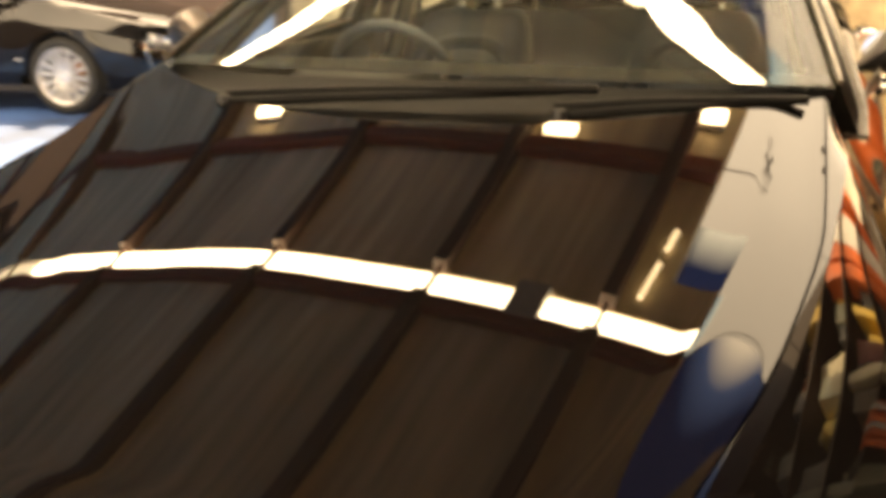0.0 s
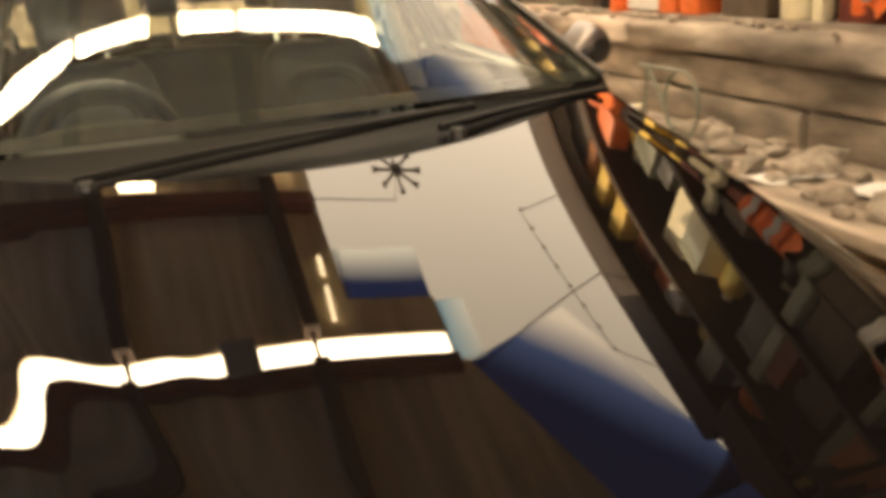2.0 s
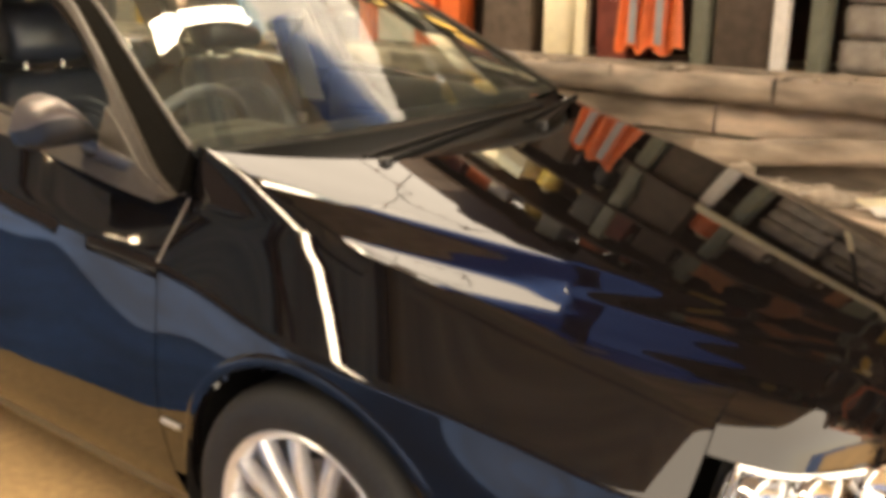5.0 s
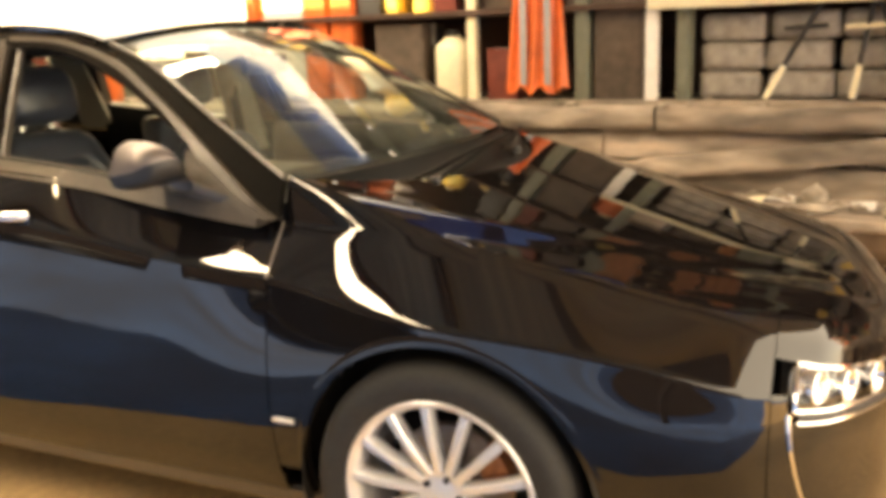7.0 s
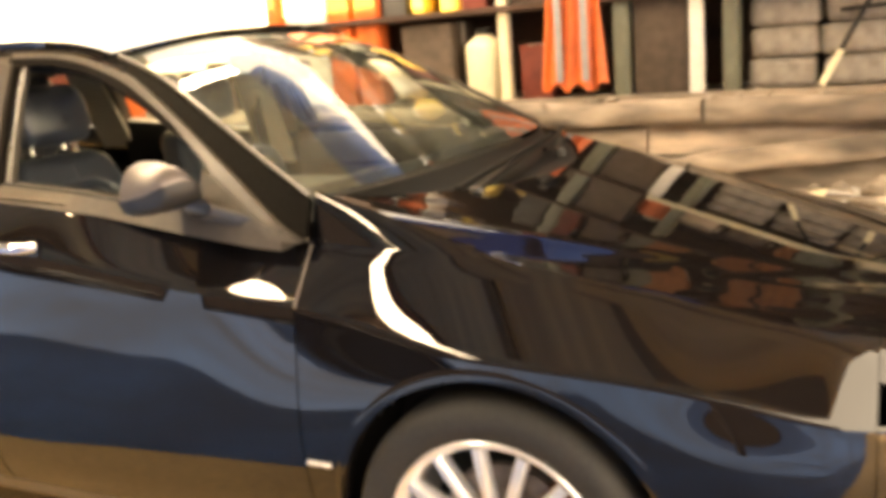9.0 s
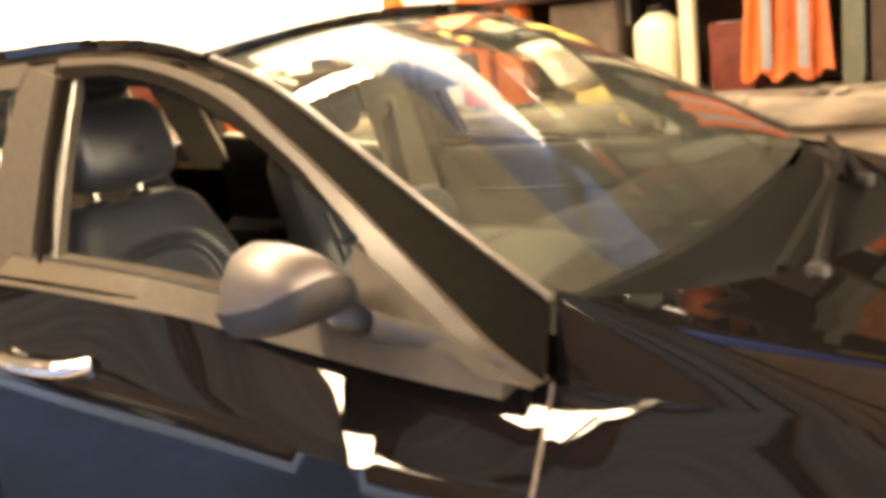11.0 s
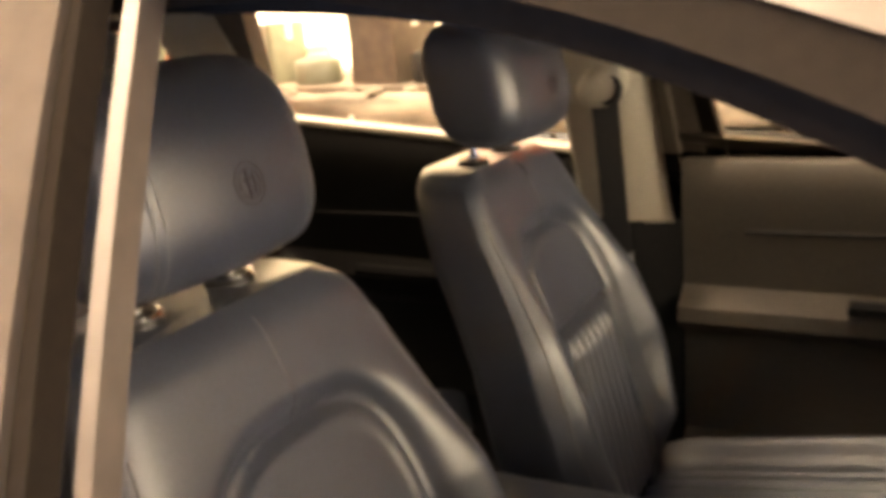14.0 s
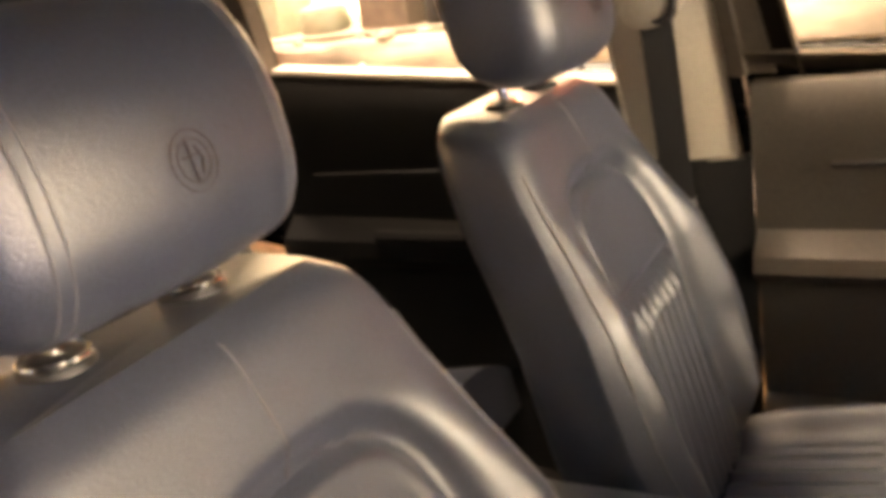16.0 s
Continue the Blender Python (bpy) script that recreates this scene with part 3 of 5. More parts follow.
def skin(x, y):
    """The upper surface of bonnet and wings, shaped unlike left and right to fit the camera's view."""
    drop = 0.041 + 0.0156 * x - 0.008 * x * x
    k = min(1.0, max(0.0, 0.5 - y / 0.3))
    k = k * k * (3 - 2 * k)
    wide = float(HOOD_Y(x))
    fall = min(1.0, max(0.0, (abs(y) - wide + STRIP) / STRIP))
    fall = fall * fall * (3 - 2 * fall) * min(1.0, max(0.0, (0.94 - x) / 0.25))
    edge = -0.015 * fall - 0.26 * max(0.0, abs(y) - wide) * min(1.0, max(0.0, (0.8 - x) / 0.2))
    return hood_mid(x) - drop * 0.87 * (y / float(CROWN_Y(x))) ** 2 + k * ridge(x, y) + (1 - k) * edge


STRIP = 0.104        # width of the falling strip along the left edge, shaped to fit the camera's view


def hood_point(x, s):
    """The bonnet: s from -1 (right edge) to 1 (left edge)."""
    y = s * float(HOOD_Y(x))
    return Vector((x, y, skin(x, y)))


def flank(x0, x1, v0, v1, s, nu=40, nv=30, cut=None, lip=0.02):
    rows = [[side_point(x, v, s) for v in np.linspace(v0, v1, nv)] for x in np.linspace(x0, x1, nu)]
    return grid(rows, lip, cut, flip=(s > 0))


ARCH_F, ARCH_R = (0.0, 0.335, 0.372), (-2.70, 0.335, 0.372)


def flank_at(x, z, s, out=0.0):
    """The point of the flank at this height."""
    lo, hi = 0.0, 4.0
    for _ in range(24):
        mid = (lo + hi) / 2
        if side_point(x, mid, s).z < z:
            lo = mid
        else:
            hi = mid
    p = side_point(x, lo, s)
    return Vector((x, p.y + s * out, z))


def arch_lip(cx, cz, r, s):
    rows = []
    for a in np.linspace(-0.22, math.pi + 0.22, 60):
        c, n = math.cos(a), math.sin(a)
        at = lambda q, out: flank_at(cx + q * c, max(0.2, cz + q * n), s, out)
        rows.append([at(r - 0.008, -0.02), at(r - 0.006, 0.001), at(r + 0.006, 0.0025), at(r + 0.014, 0.002), at(r + 0.022, -0.001)])
    return grid(rows, flip=(s < 0))


for s, side in ((-1, "right"), (1, "left")):
    # front wing: flank, then its top up to the bonnet's edge
    rows = []
    for x in np.linspace(-0.452, 0.70, 116):
        top, inner = side_point(x, 4, s), float(HOOD_Y(x)) + 0.0015
        row = [side_point(x, v, s) for v in np.linspace(0.9, 3.8 if s < 0 else 3.5, 64)]
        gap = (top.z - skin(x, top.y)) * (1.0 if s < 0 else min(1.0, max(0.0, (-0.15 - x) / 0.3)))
        for w in np.linspace(0.0, 1, 22):
            y = abs(top.y) + (inner - abs(top.y)) * w
            row.append(Vector((x, s * y, skin(x, s * y) + gap * (1 - w) ** 1.5)))
        rows.append(row)
    part("front_wing", grid(rows, 0.02, ARCH_F, flip=(s > 0)), PAINT, car)
    door = part("front_door", flank(-1.497, -0.456, 0.35, 4, s), PAINT, car)
    rdoor = part("rear_door", flank(-2.48, -1.503, 0.35, 4, s, 40, 30, ARCH_R), PAINT, car)
    part("rear_wing", flank(-3.60, -2.484, 0.35, 4, s, 50, 30, ARCH_R), PAINT, car)
    part("sill", flank(-2.36, -0.34, 0.0, 0.33, s, 30, 5), SATIN, car)
    arch = lathe([(0.372, -0.885 * 1), (0.40, -0.80), (0.40, -0.55), (0.2, -0.52)], 40, 'y', False, -0.25, math.pi + 0.25)
    for v in arch.verts:
        v.co.y *= -s
        v.co.z += 0.335
    part("wheel_liner", arch, RUBBER, car)
    for a in (ARCH_F, ARCH_R):
        part("arch_lip", arch_lip(*a, s), PAINT, car)
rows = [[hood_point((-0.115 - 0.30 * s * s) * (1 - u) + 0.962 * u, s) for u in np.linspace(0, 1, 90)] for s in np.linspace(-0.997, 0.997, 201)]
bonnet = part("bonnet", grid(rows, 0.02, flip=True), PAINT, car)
# nose and bumper
rows = []
NOSE_X = [0.7025, 0.72, 0.734, 0.740] + list(np.linspace(0.75, 0.925, 22)) + [0.932, 0.938] + list(np.linspace(0.945, 0.985, 14))
for s in (-1, 1):
    for x in (NOSE_X if s < 0 else NOSE_X[::-1]):
        rows.append([side_point(x, v, s) for v in np.linspace(0.0, 2.78 if 0.737 < x < 0.935 else 3.05, 30)])
bumper = part("front_bumper", grid(rows, 0.02), PAINT, car)
for s in (-1, 1):
    part("bumper_corner", flank(0.30, 0.702, 0.0, 0.88, s, 40, 12, ARCH_F), PAINT, bumper)
rows = []
for s in (-1, 1):
    for x in (np.linspace(0.938, 0.985, 20) if s < 0 else np.linspace(0.985, 0.938, 20)):
        top = side_point(x, 4, s)
        rows.append([side_point(x, v, s) for v in np.linspace(3.07, 4, 12)] + [Vector((top.x - 0.03, top.y * 0.9, top.z + 0.006))])
part("front_panel", grid(rows, 0.02), PAINT, car)
tail = [[side_point(-3.60 - 0.001, v, s) * 1.0 for v in np.linspace(0.2, 4, 20)] for s in (-1, 1)]
mid_rows = [[a.lerp(b, k) + Vector((-0.10 * math.sin(math.pi * k), 0, 0)) for a, b in zip(*tail)] for k in np.linspace(0, 1, 24)]
part("tailgate", grid(mid_rows, 0.0), PAINT, car)
pan = part("underbody", boxed((-3.55, -0.78, 0.17), (0.85, 0.78, 0.24), 0.02), RUBBER, car)

# greenhouse
def lean(z):
    return 0.806 - 0.50 * max(0.0, z - 0.985) + 0.05 * max(0.0, z - 0.985) * max(0, 1.41 - z) * 4


def gh(x, z, s, out=0.0):
    return Vector((x, s * (lean(z) + out), z))


WS_SIDE = [(-0.455, 1.035), (-0.60, 1.115), (-0.79, 1.222), (-0.98, 1.322), (-1.12, 1.372)]       # windscreen's edge, seen from the side
RAIL = [(-0.452, 0.948), (-0.530, 1.000), (-0.675, 1.102), (-0.905, 1.250), (-1.075, 1.340), (-1.32, 1.400), (-1.55, 1.415),
        (-2.0, 1.41), (-2.6, 1.385), (-3.2, 1.31), (-3.45, 1.25)]
OPEN_F = [(-0.66, 1.005), (-0.725, 1.10), (-0.87, 1.190), (-1.03, 1.277), (-1.24, 1.352), (-1.38, 1.374), (-1.485, 1.374)]
WS_N, BOW = 36, 0.105
ws_edge = chain(WS_SIDE, WS_N)


def ws_y(z):
    return lean(z) - 0.035


ws_rows = []
for x, z in ws_edge:
    y = ws_y(z)
    ws_rows.append([Vector((x + BOW * (1 - abs(k) ** 3.0) - 0.0, y * k, z + (1 - abs(k) ** 3.0) * (0.012 + 0.11 * (z - 1.035)))) for k in np.linspace(-1, 1, 40)])
windscreen = part("windscreen", grid(ws_rows, 0.004, flip=True), TINTED, car, "curved clear windscreen")
windscreen.visible_shadow = False
frit = []
for r in ws_rows[:3]:
    frit.append([p + Vector((-0.004, 0, -0.005)) for p in r])
part("windscreen_band", grid(frit), COWL, car, "black band along the foot of the windscreen")
rail_c = chain(RAIL, 70)
ws_top = ws_rows[-1]
# roof skin
roof_rows = []
for x in np.linspace(-1.135, -3.30, 40):
    z = float(spline([-3.45, -2.6, -2.0, -1.55, -1.30, -1.12], [1.27, 1.40, 1.435, 1.445, 1.438, 1.408])(x))
    y = lean(float(spline([p[0] for p in RAIL[::-1]], [p[1] for p in RAIL[::-1]])(x))) - 0.035
    zr = float(spline([p[0] for p in RAIL[::-1]], [p[1] for p in RAIL[::-1]])(x)) + 0.012
    bow = BOW * max(0, 1 - (-1.135 - x) / 0.5)
    roof_rows.append([Vector((x + bow * (1 - abs(k) ** 3.0), y * k, zr + (max(z + 0.012, zr + 0.025) - zr) * (1 - abs(k) ** 2.4))) for k in np.linspace(-1, 1, 40)])
part("roof", grid(roof_rows, 0.02), PAINT, car)
for s in (-1, 1):
    # windscreen pillar: between the windscreen's edge and the door frame
    a = [Vector((x, s * (ws_y(z) + 0.004), z + 0.004)) for x, z in chain(WS_SIDE, 40)]
    b = [gh(x, z, s, -0.012) for x, z in chain(RAIL[:6], 40)]
    part("windscreen_pillar", ribbon(a, b, 0.04, (-0.3, -s * 0.8, -0.4)), PILLAR, car)
    part("windscreen_trim", tube([p + Vector((0.004, 0, 0.004)) for p in a], 0.0060, 8), SATIN, car)
    a = [Vector((x, s * (lean(z) - 0.03), z + 0.012)) for x, z in chain(RAIL[4:], 40)]
    b = [gh(x, z - 0.004, s, -0.004) for x, z in chain(RAIL[4:], 40)]
    part("roof_rail", ribbon(a, b, 0.04, (0, -s * 0.8, -0.4)), PAINT, car)
    # front door's window frame: upper arm along the pillar and roof, and the rear upright
    n = 46
    a = [gh(x, z, s, 0.0) for x, z in chain(RAIL[:6] + [(-1.497, 1.412)], n)]
    b = [gh(x, z, s, 0.006) for x, z in chain([(-0.56, 0.972)] + OPEN_F, n)]
    mid = [p.lerp(q, 0.93 - 0.57 * min(1.0, max(0.0, (k - 9) / 9.0))) for k, (p, q) in enumerate(zip(a, b))]      # a full sail panel in front, narrowing to the arm
    part("window_frame", ribbon(a, mid, 0.035, (0, -s, -0.1)), SATIN, car)
    part("frame_seal", ribbon([p + Vector((0, -s * 0.004, 0)) for p in mid], [p + Vector((0, -s * 0.014, 0)) for p in b], 0.03, (0, -s, -0.1)), FRAMESEAL, car, "dark rubber seal inside the window frame")
    front = [gh(-1.462 + 0.055 * k, 1.374 - 0.34 * k, s, 0.010) for k in np.linspace(0, 1, 12)]
    a = [gh(-1.486 + 0.046 * k, 1.380 - 0.34 * k, s, 0.004) for k in np.linspace(0, 1, 12)]
    part("frame_seal", ribbon([p + Vector((0, -s * 0.008, 0)) for p in a], front, 0.02, (0, -s, -0.1)), FRAMESEAL, car, "dark rubber seal inside the window frame")
    b = [gh(-1.598, 1.41 - 0.36 * k, s, 0.0) for k in np.linspace(0, 1, 12)]
    part("window_frame", ribbon(a, b, 0.03, (0, -s, -0.1)), SATIN, car)
    b2 = [p + Vector((0.010, -s * 0.030, 0)) for p in front]
    a2 = [p + Vector((0.003, -s * 0.026, 0)) for p in front]
    part("window_seal", ribbon(a2, b2, 0.02, (0.0, -s, 0)), SATIN, car, "pale lip of the seal at the window's rear edge")
    lo, hi = Vector((-1.537, s * 0.665, 0.95)), Vector((-1.587, s * 0.560, 1.335))
    a3 = [lo.lerp(hi, k) + Vector((-0.02 * k * k, 0, 0)) for k in np.linspace(0, 1, 14)]
    b3 = [p + Vector((-0.034, -s * 0.004, 0)) for p in a3]
    part("door_seal", ribbon(a3, b3, 0.02, (0, s, 0)), RUBBER, car, "black door opening seal")
    a4 = [p + Vector((-0.036, s * 0.002, 0)) for p in a3]
    b4 = [Vector((-1.542 - 0.075 * k, s * (0.735 - 0.11 * k), 0.95 + 0.40 * k)) for k in np.linspace(0, 1, 14)]
    part("pillar_face", ribbon(a4, b4, 0.01, (-1, 0, 0)), RUBBER, car)
    # upper seal inside the frame
    a = [gh(x, z, s, -0.03) for x, z in chain(OPEN_F, n)]
    b = [gh(x - 0.012, z - 0.016, s, -0.045) for x, z in chain(OPEN_F, n)]
    part("window_seal", ribbon(a, b, 0.015, (0, -s, 0)), FRAMESEAL, car)
    # belt moulding
    a = [gh(x, z, s, 0.002) for x, z in chain([(-0.50, 0.966), (-0.60, 0.994), (-0.95, 1.030), (-1.2, 1.056), (-1.5, 1.078)], 24)]
    b = []
    for p in a:        # its foot follows the top of the door
        foot = side_point(p.x, 3.9, s)
        b.append(Vector((p.x, s * max(abs(foot.y) + 0.005, lean(foot.z) + 0.012), foot.z)))
    part("belt_moulding", ribbon(a, b, 0.05, (0, -s, 0)), SATIN, car)
    part("belt_wiper", tube([p + Vector((0, -s * 0.004, 0.002)) for p in a], 0.0045, 6), RUBBER, car, "rubber lip along the top of the belt moulding")
    # sail panel under the frame's foot, and the seams of pillar and wing
    tri = bmesh.new()
    pts = [gh(-0.458, 0.945, s, 0.008), gh(-0.53, 0.955, s, 0.010), gh(-0.58, 0.988, s, 0.008), gh(-0.735, 1.004, s, 0.008), gh(-0.740, 1.108, s, 0.010), gh(-0.675, 1.070, s, 0.010), gh(-0.56, 0.995, s, 0.008)]
    f = tri.faces.new([tri.verts.new(p) for p in pts])
    ext = bmesh.ops.extrude_face_region(tri, geom=[f])["geom"]
    for v in ext:
        if isinstance(v, bmesh.types.BMVert):
            v.co.y -= s * 0.03
    bmesh.ops.recalc_face_normals(tri, faces=tri.faces)
    part("mirror_foot", tri, SATIN, car, "satin black sail panel that carries the mirror")
    part("pillar_seam", tube([Vector((-0.488, s * 0.715, 1.038)), Vector((-0.507, s * 0.742, 1.021)), Vector((-0.530, s * 0.775, 1.003))], 0.0022, 6), JOINT, car, "painted highlight along the seam at the pillar's foot")
    part("wing_seam", tube([side_point(-0.4545, v, s) + Vector((0, s * 0.0015, 0)) for v in np.linspace(3.02, 3.98, 8)], 0.0022, 6), JOINT, car, "painted highlight along the gap between wing and door")
    part("wing_seam", tube([side_point(-1.4995, v, s) + Vector((0, s * 0.0015, 0)) for v in np.linspace(3.05, 3.98, 8)], 0.0022, 6), JOINT, car, "painted highlight along the gap between the doors")
    # rear door frame and windows
    for nm, x0, x1, xb0, xb1 in (("rear_window", -1.60, -2.30, -1.58, -2.42), ("quarter_window", -2.45, -3.12, -2.50, -3.18)):
        zt = lambda x: float(spline([p[0] for p in RAIL[::-1]], [p[1] for p in RAIL[::-1]])(x)) - 0.04
        zb = lambda x: 1.05 + 0.075 * min(1.0, max(0.0, (-1.58 - x) / 0.8))
        rows = [[gh(a + (b - a) * (1 - k), zb(a) + (zt(a) - zb(a)) * k, s, -0.012) for k in np.linspace(0, 1, 8)]
                for a, b in zip(np.linspace(x0, x1, 12), np.linspace(xb0, xb1, 12))]
        w = part(nm, grid(rows, 0.004, flip=(s < 0)), SIDE_GLASS, car)
        w.visible_shadow = False
    a = [gh(x, z, s, 0.0) for x, z in chain([(-1.59, 1.413)] + RAIL[7:], 40)]
    b = [gh(x, z - 0.045, s, 0.004) for x, z in chain([(-1.59, 1.413)] + RAIL[7:], 40)]
    part("window_frame", ribbon(a, b, 0.03, (0, -s, 0)), SATIN, car)
    for (xt, xb, w) in ((-1.545, -1.52, 0.075), (-2.375, -2.46, 0.10), (-3.16, -3.26, 0.3)):
        zt = float(spline([p[0] for p in RAIL[::-1]], [p[1] for p in RAIL[::-1]])(xt)) - 0.01
        a = [gh(xb + (xt - xb) * k + w / 2, 1.04 + (zt - 1.04) * k, s, -0.004) for k in np.linspace(0, 1, 10)]
        b = [gh(xb + (xt - xb) * k - w / 2, 1.04 + (zt - 1.04) * k, s, -0.004) for k in np.linspace(0, 1, 10)]
        part("side_pillar", ribbon(a, b, 0.05, (0, -s, 0)), SATIN, car)

# cowl under the windscreen
rows = []
for k in np.linspace(-1, 1, 40):
    hx = -0.118 - 0.30 * k * k
    p0 = hood_point(hx, k * 0.985) + Vector((-0.004, 0, -0.012))
    p1 = ws_rows[0][0].lerp(ws_rows[0][-1], (k + 1) / 2)
    p1 = Vector((ws_edge[0][0] + BOW * (1 - abs(k) ** 3.0) + 0.004, ws_y(1.035) * k, 1.03))
    rows.append([p0, p0.lerp(p1, 0.35) + Vector((0, 0, -0.02)), p0.lerp(p1, 0.7) + Vector((0, 0, -0.016)), p1])
part("cowl", grid(rows), COWL, car)
for line in (((-0.195, -0.42, 0.990), (-0.225, -0.13, 1.010), (-0.255, 0.10, 1.020), (-0.285, 0.27, 1.028)),
             ((-0.215, 0.28, 0.992), (-0.270, 0.46, 1.008), (-0.350, 0.66, 1.012))):
    arm = part("wiper", tube(chain(line, 14), [0.012 - 0.0004 * k for k in range(14)], 8), COWL, car)
    q = [(x - 0.045 * (1 - 0.5 * k), y - 0.02 + 0.03 * k, z + 0.010) for k, (x, y, z) in enumerate(line)]
    part("wiper_blade", tube(chain(q, 14), 0.009, 6), COWL, arm)
    part("wiper_cap", lathe([(0.0001, 0.016), (0.014, 0.014), (0.018, 0.006), (0.018, -0.02)], 20, 'z'), BLACK, arm).location = line[0]

# door mirrors
for s in (-1, 1):
    rows = []
    top_z = spline([0, .12, .35, .62, .85, .96, 1], [1.066, 1.095, 1.143, 1.172, 1.160, 1.125, 1.095])
    low_z = spline([0, .2, .8, .96, 1], [1.056, 1.056, 1.052, 1.062, 1.090])
    deep = spline([0, .15, .5, .85, .96, 1], [.035, .085, .125, .105, .06, .012])
    for u in np.linspace(0, 1, 28):
        zt, zl, dp = float(top_z(u)) - 0.028, float(low_z(u)) - 0.024, 0.92 * float(deep(u))
        y, zc, h, xr = 0.786 + 0.168 * u, (zt + zl) / 2, (zt - zl) / 2, -0.828 - 0.03 * u
        ring = []
        for a in np.linspace(0, 2 * math.pi, 33):
            c, si = math.cos(a), math.sin(a)
            ring.append(Vector((xr + 0.048 + (dp * max(0, c) ** 0.8 if c > 0 else 0.012 * c), s * y, zc + h * math.copysign(abs(si) ** 0.85, si))))
        rows.append(ring)
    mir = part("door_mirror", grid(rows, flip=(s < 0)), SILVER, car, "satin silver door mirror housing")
    low = []
    for r in rows:
        c = sum(r[:-1], Vector()) / 32
        low.append([p + (p - c).normalized() * 0.0035 for p in r[18:32] + r[:2]])
    part("mirror_base", grid(low, flip=(s < 0)), BLACK, mir, "black lower shell of the mirror")
    arm_rows = []
    for u in np.linspace(0, 1, 12):
        c = Vector((-0.705 + 0.125 * (1 - u) ** 1.6, s * (0.800 + 0.035 * u), 0.982 + 0.046 * u ** 0.7))
        rx, rz = 0.050 - 0.010 * u, 0.012 + 0.012 * u
        arm_rows.append([c + Vector((rx * math.cos(a), 0, rz * math.sin(a))) for a in np.linspace(0, 2 * math.pi, 17)])
    part("mirror_arm", grid(arm_rows, flip=(s > 0)), SATIN, mir)
    gl = bmesh.new()
    bmesh.ops.create_circle(gl, cap_ends=True, segments=28, radius=1, matrix=Matrix.Translation((-0.802, s * 0.872, 1.070)) @ Matrix.Rotation(radians(90), 4, 'Y') @ Matrix.Diagonal((0.050, 0.072, 1, 1)))
    part("mirror_glass", gl, CHROME, mir)
    # door handles
    for hx in (-1.30, -2.25):
        hp = side_point(hx, 3.15, s)
        pts = [(hx - 0.10, s * (abs(hp.y) - 0.005), hp.z + 0.004), (hx - 0.07, s * (abs(hp.y) + 0.03), hp.z + 0.006),
               (hx, s * (abs(hp.y) + 0.042), hp.z + 0.004), (hx + 0.07, s * (abs(hp.y) + 0.03), hp.z), (hx + 0.10, s * (abs(hp.y) - 0.005), hp.z - 0.002)]
        part("door_handle", tube(chain(pts, 16), 0.014, 10), CHROME, car, "chrome door handle")
    # wing badge: a plain silver bar with a notch
    for x0, x1 in ((-0.445, -0.412), (-0.407, -0.385)):
        p, q = flank_at(x0, 0.462, s, 0.001), flank_at(x1, 0.462, s, 0.001)
        part("badge", tube([p, p.lerp(q, 0.5) + Vector((0, s * 0.002, 0)), q], 0.006, 8), RIM, car, "small plain silver badge")
    edge = [side_point(0.735 + 0.06 * k * k, 2.74 - 1.9 * k, s) + Vector((0.001, s * 0.001, 0)) for k in np.linspace(0, 1, 18)]
    part("bumper_edge", tube(edge, 0.0045, 6), CHROME, bumper, "thin bright edge of the bumper")

# wheels
def wheel(x, s):
    hub = new("wheel")
    hub.parent = car
    hub.matrix_basis = pose(x, s * 0.79, 0.33)
    o = s
    tyre_prof = [(0.235, 0.098), (0.245, 0.108), (0.275, 0.116), (0.300, 0.112), (0.319, 0.098), (0.329, 0.075), (0.331, 0.0), (0.329, -0.075), (0.315, -0.10), (0.24, -0.10)]
    part("tyre", lathe([(r, o * d) for r, d in tyre_prof], 72), RUBBER, hub)
    rim = part("rim", lathe([(0.238, o * 0.098), (0.243, o * 0.104), (0.238, o * 0.109), (0.226, o * 0.102), (0.216, o * 0.085), (0.21, o * 0.02), (0.208, o * -0.08)], 72), RIM, hub, "silver alloy rim")
    spoke = None
    for k in range(14):
        a = 2 * math.pi * k / 14 + 0.1
        if spoke is None:
            rows = []
            for t in np.linspace(0, 1, 8):
                r = 0.045 + 0.178 * t
                w = 0.0115 + 0.0025 * t
                d = 0.078 + 0.022 * math.sin(t * 1.9)
                rows.append([Vector((r, o * dd, ww)) for ww, dd in ((-w, d - 0.03), (-w, d - 0.004), (-w * 0.6, d + 0.003), (w * 0.6, d + 0.003), (w, d - 0.004), (w, d - 0.03))])
            spoke = part("spoke", grid(rows, flip=(s < 0)), RIM, rim)
            data = spoke.data
            spoke.matrix_basis = Matrix.Rotation(a, 4, 'Y')
        else:
            sp = new("spoke", data)
            sp.parent = rim
            sp.matrix_basis = Matrix.Rotation(a, 4, 'Y')
    part("hub_cap", lathe([(0.0001, o * 0.085), (0.02, o * 0.086), (0.034, o * 0.080), (0.056, o * 0.083), (0.060, o * 0.07), (0.06, o * 0.03)], 40), RIM, rim)
    for k in range(5):
        a = 2 * math.pi * k / 5
        part("bolt", lathe([(0.0001, o * 0.09), (0.008, o * 0.088), (0.009, o * 0.075)], 12), BLACK, rim).location = (0.045 * math.cos(a), 0, 0.045 * math.sin(a))
    part("brake_disc", lathe([(0.06, o * 0.02), (0.15, o * 0.02), (0.152, o * 0.0), (0.06, 0.0)], 48), STEEL, hub)
    part("brake_caliper", lathe([(0.10, o * 0.045), (0.165, o * 0.045), (0.168, -o * 0.03), (0.10, -o * 0.03), (0.10, o * 0.045)], 10, 'y', False, 0.1, 0.9), RUST, hub)
    return hub


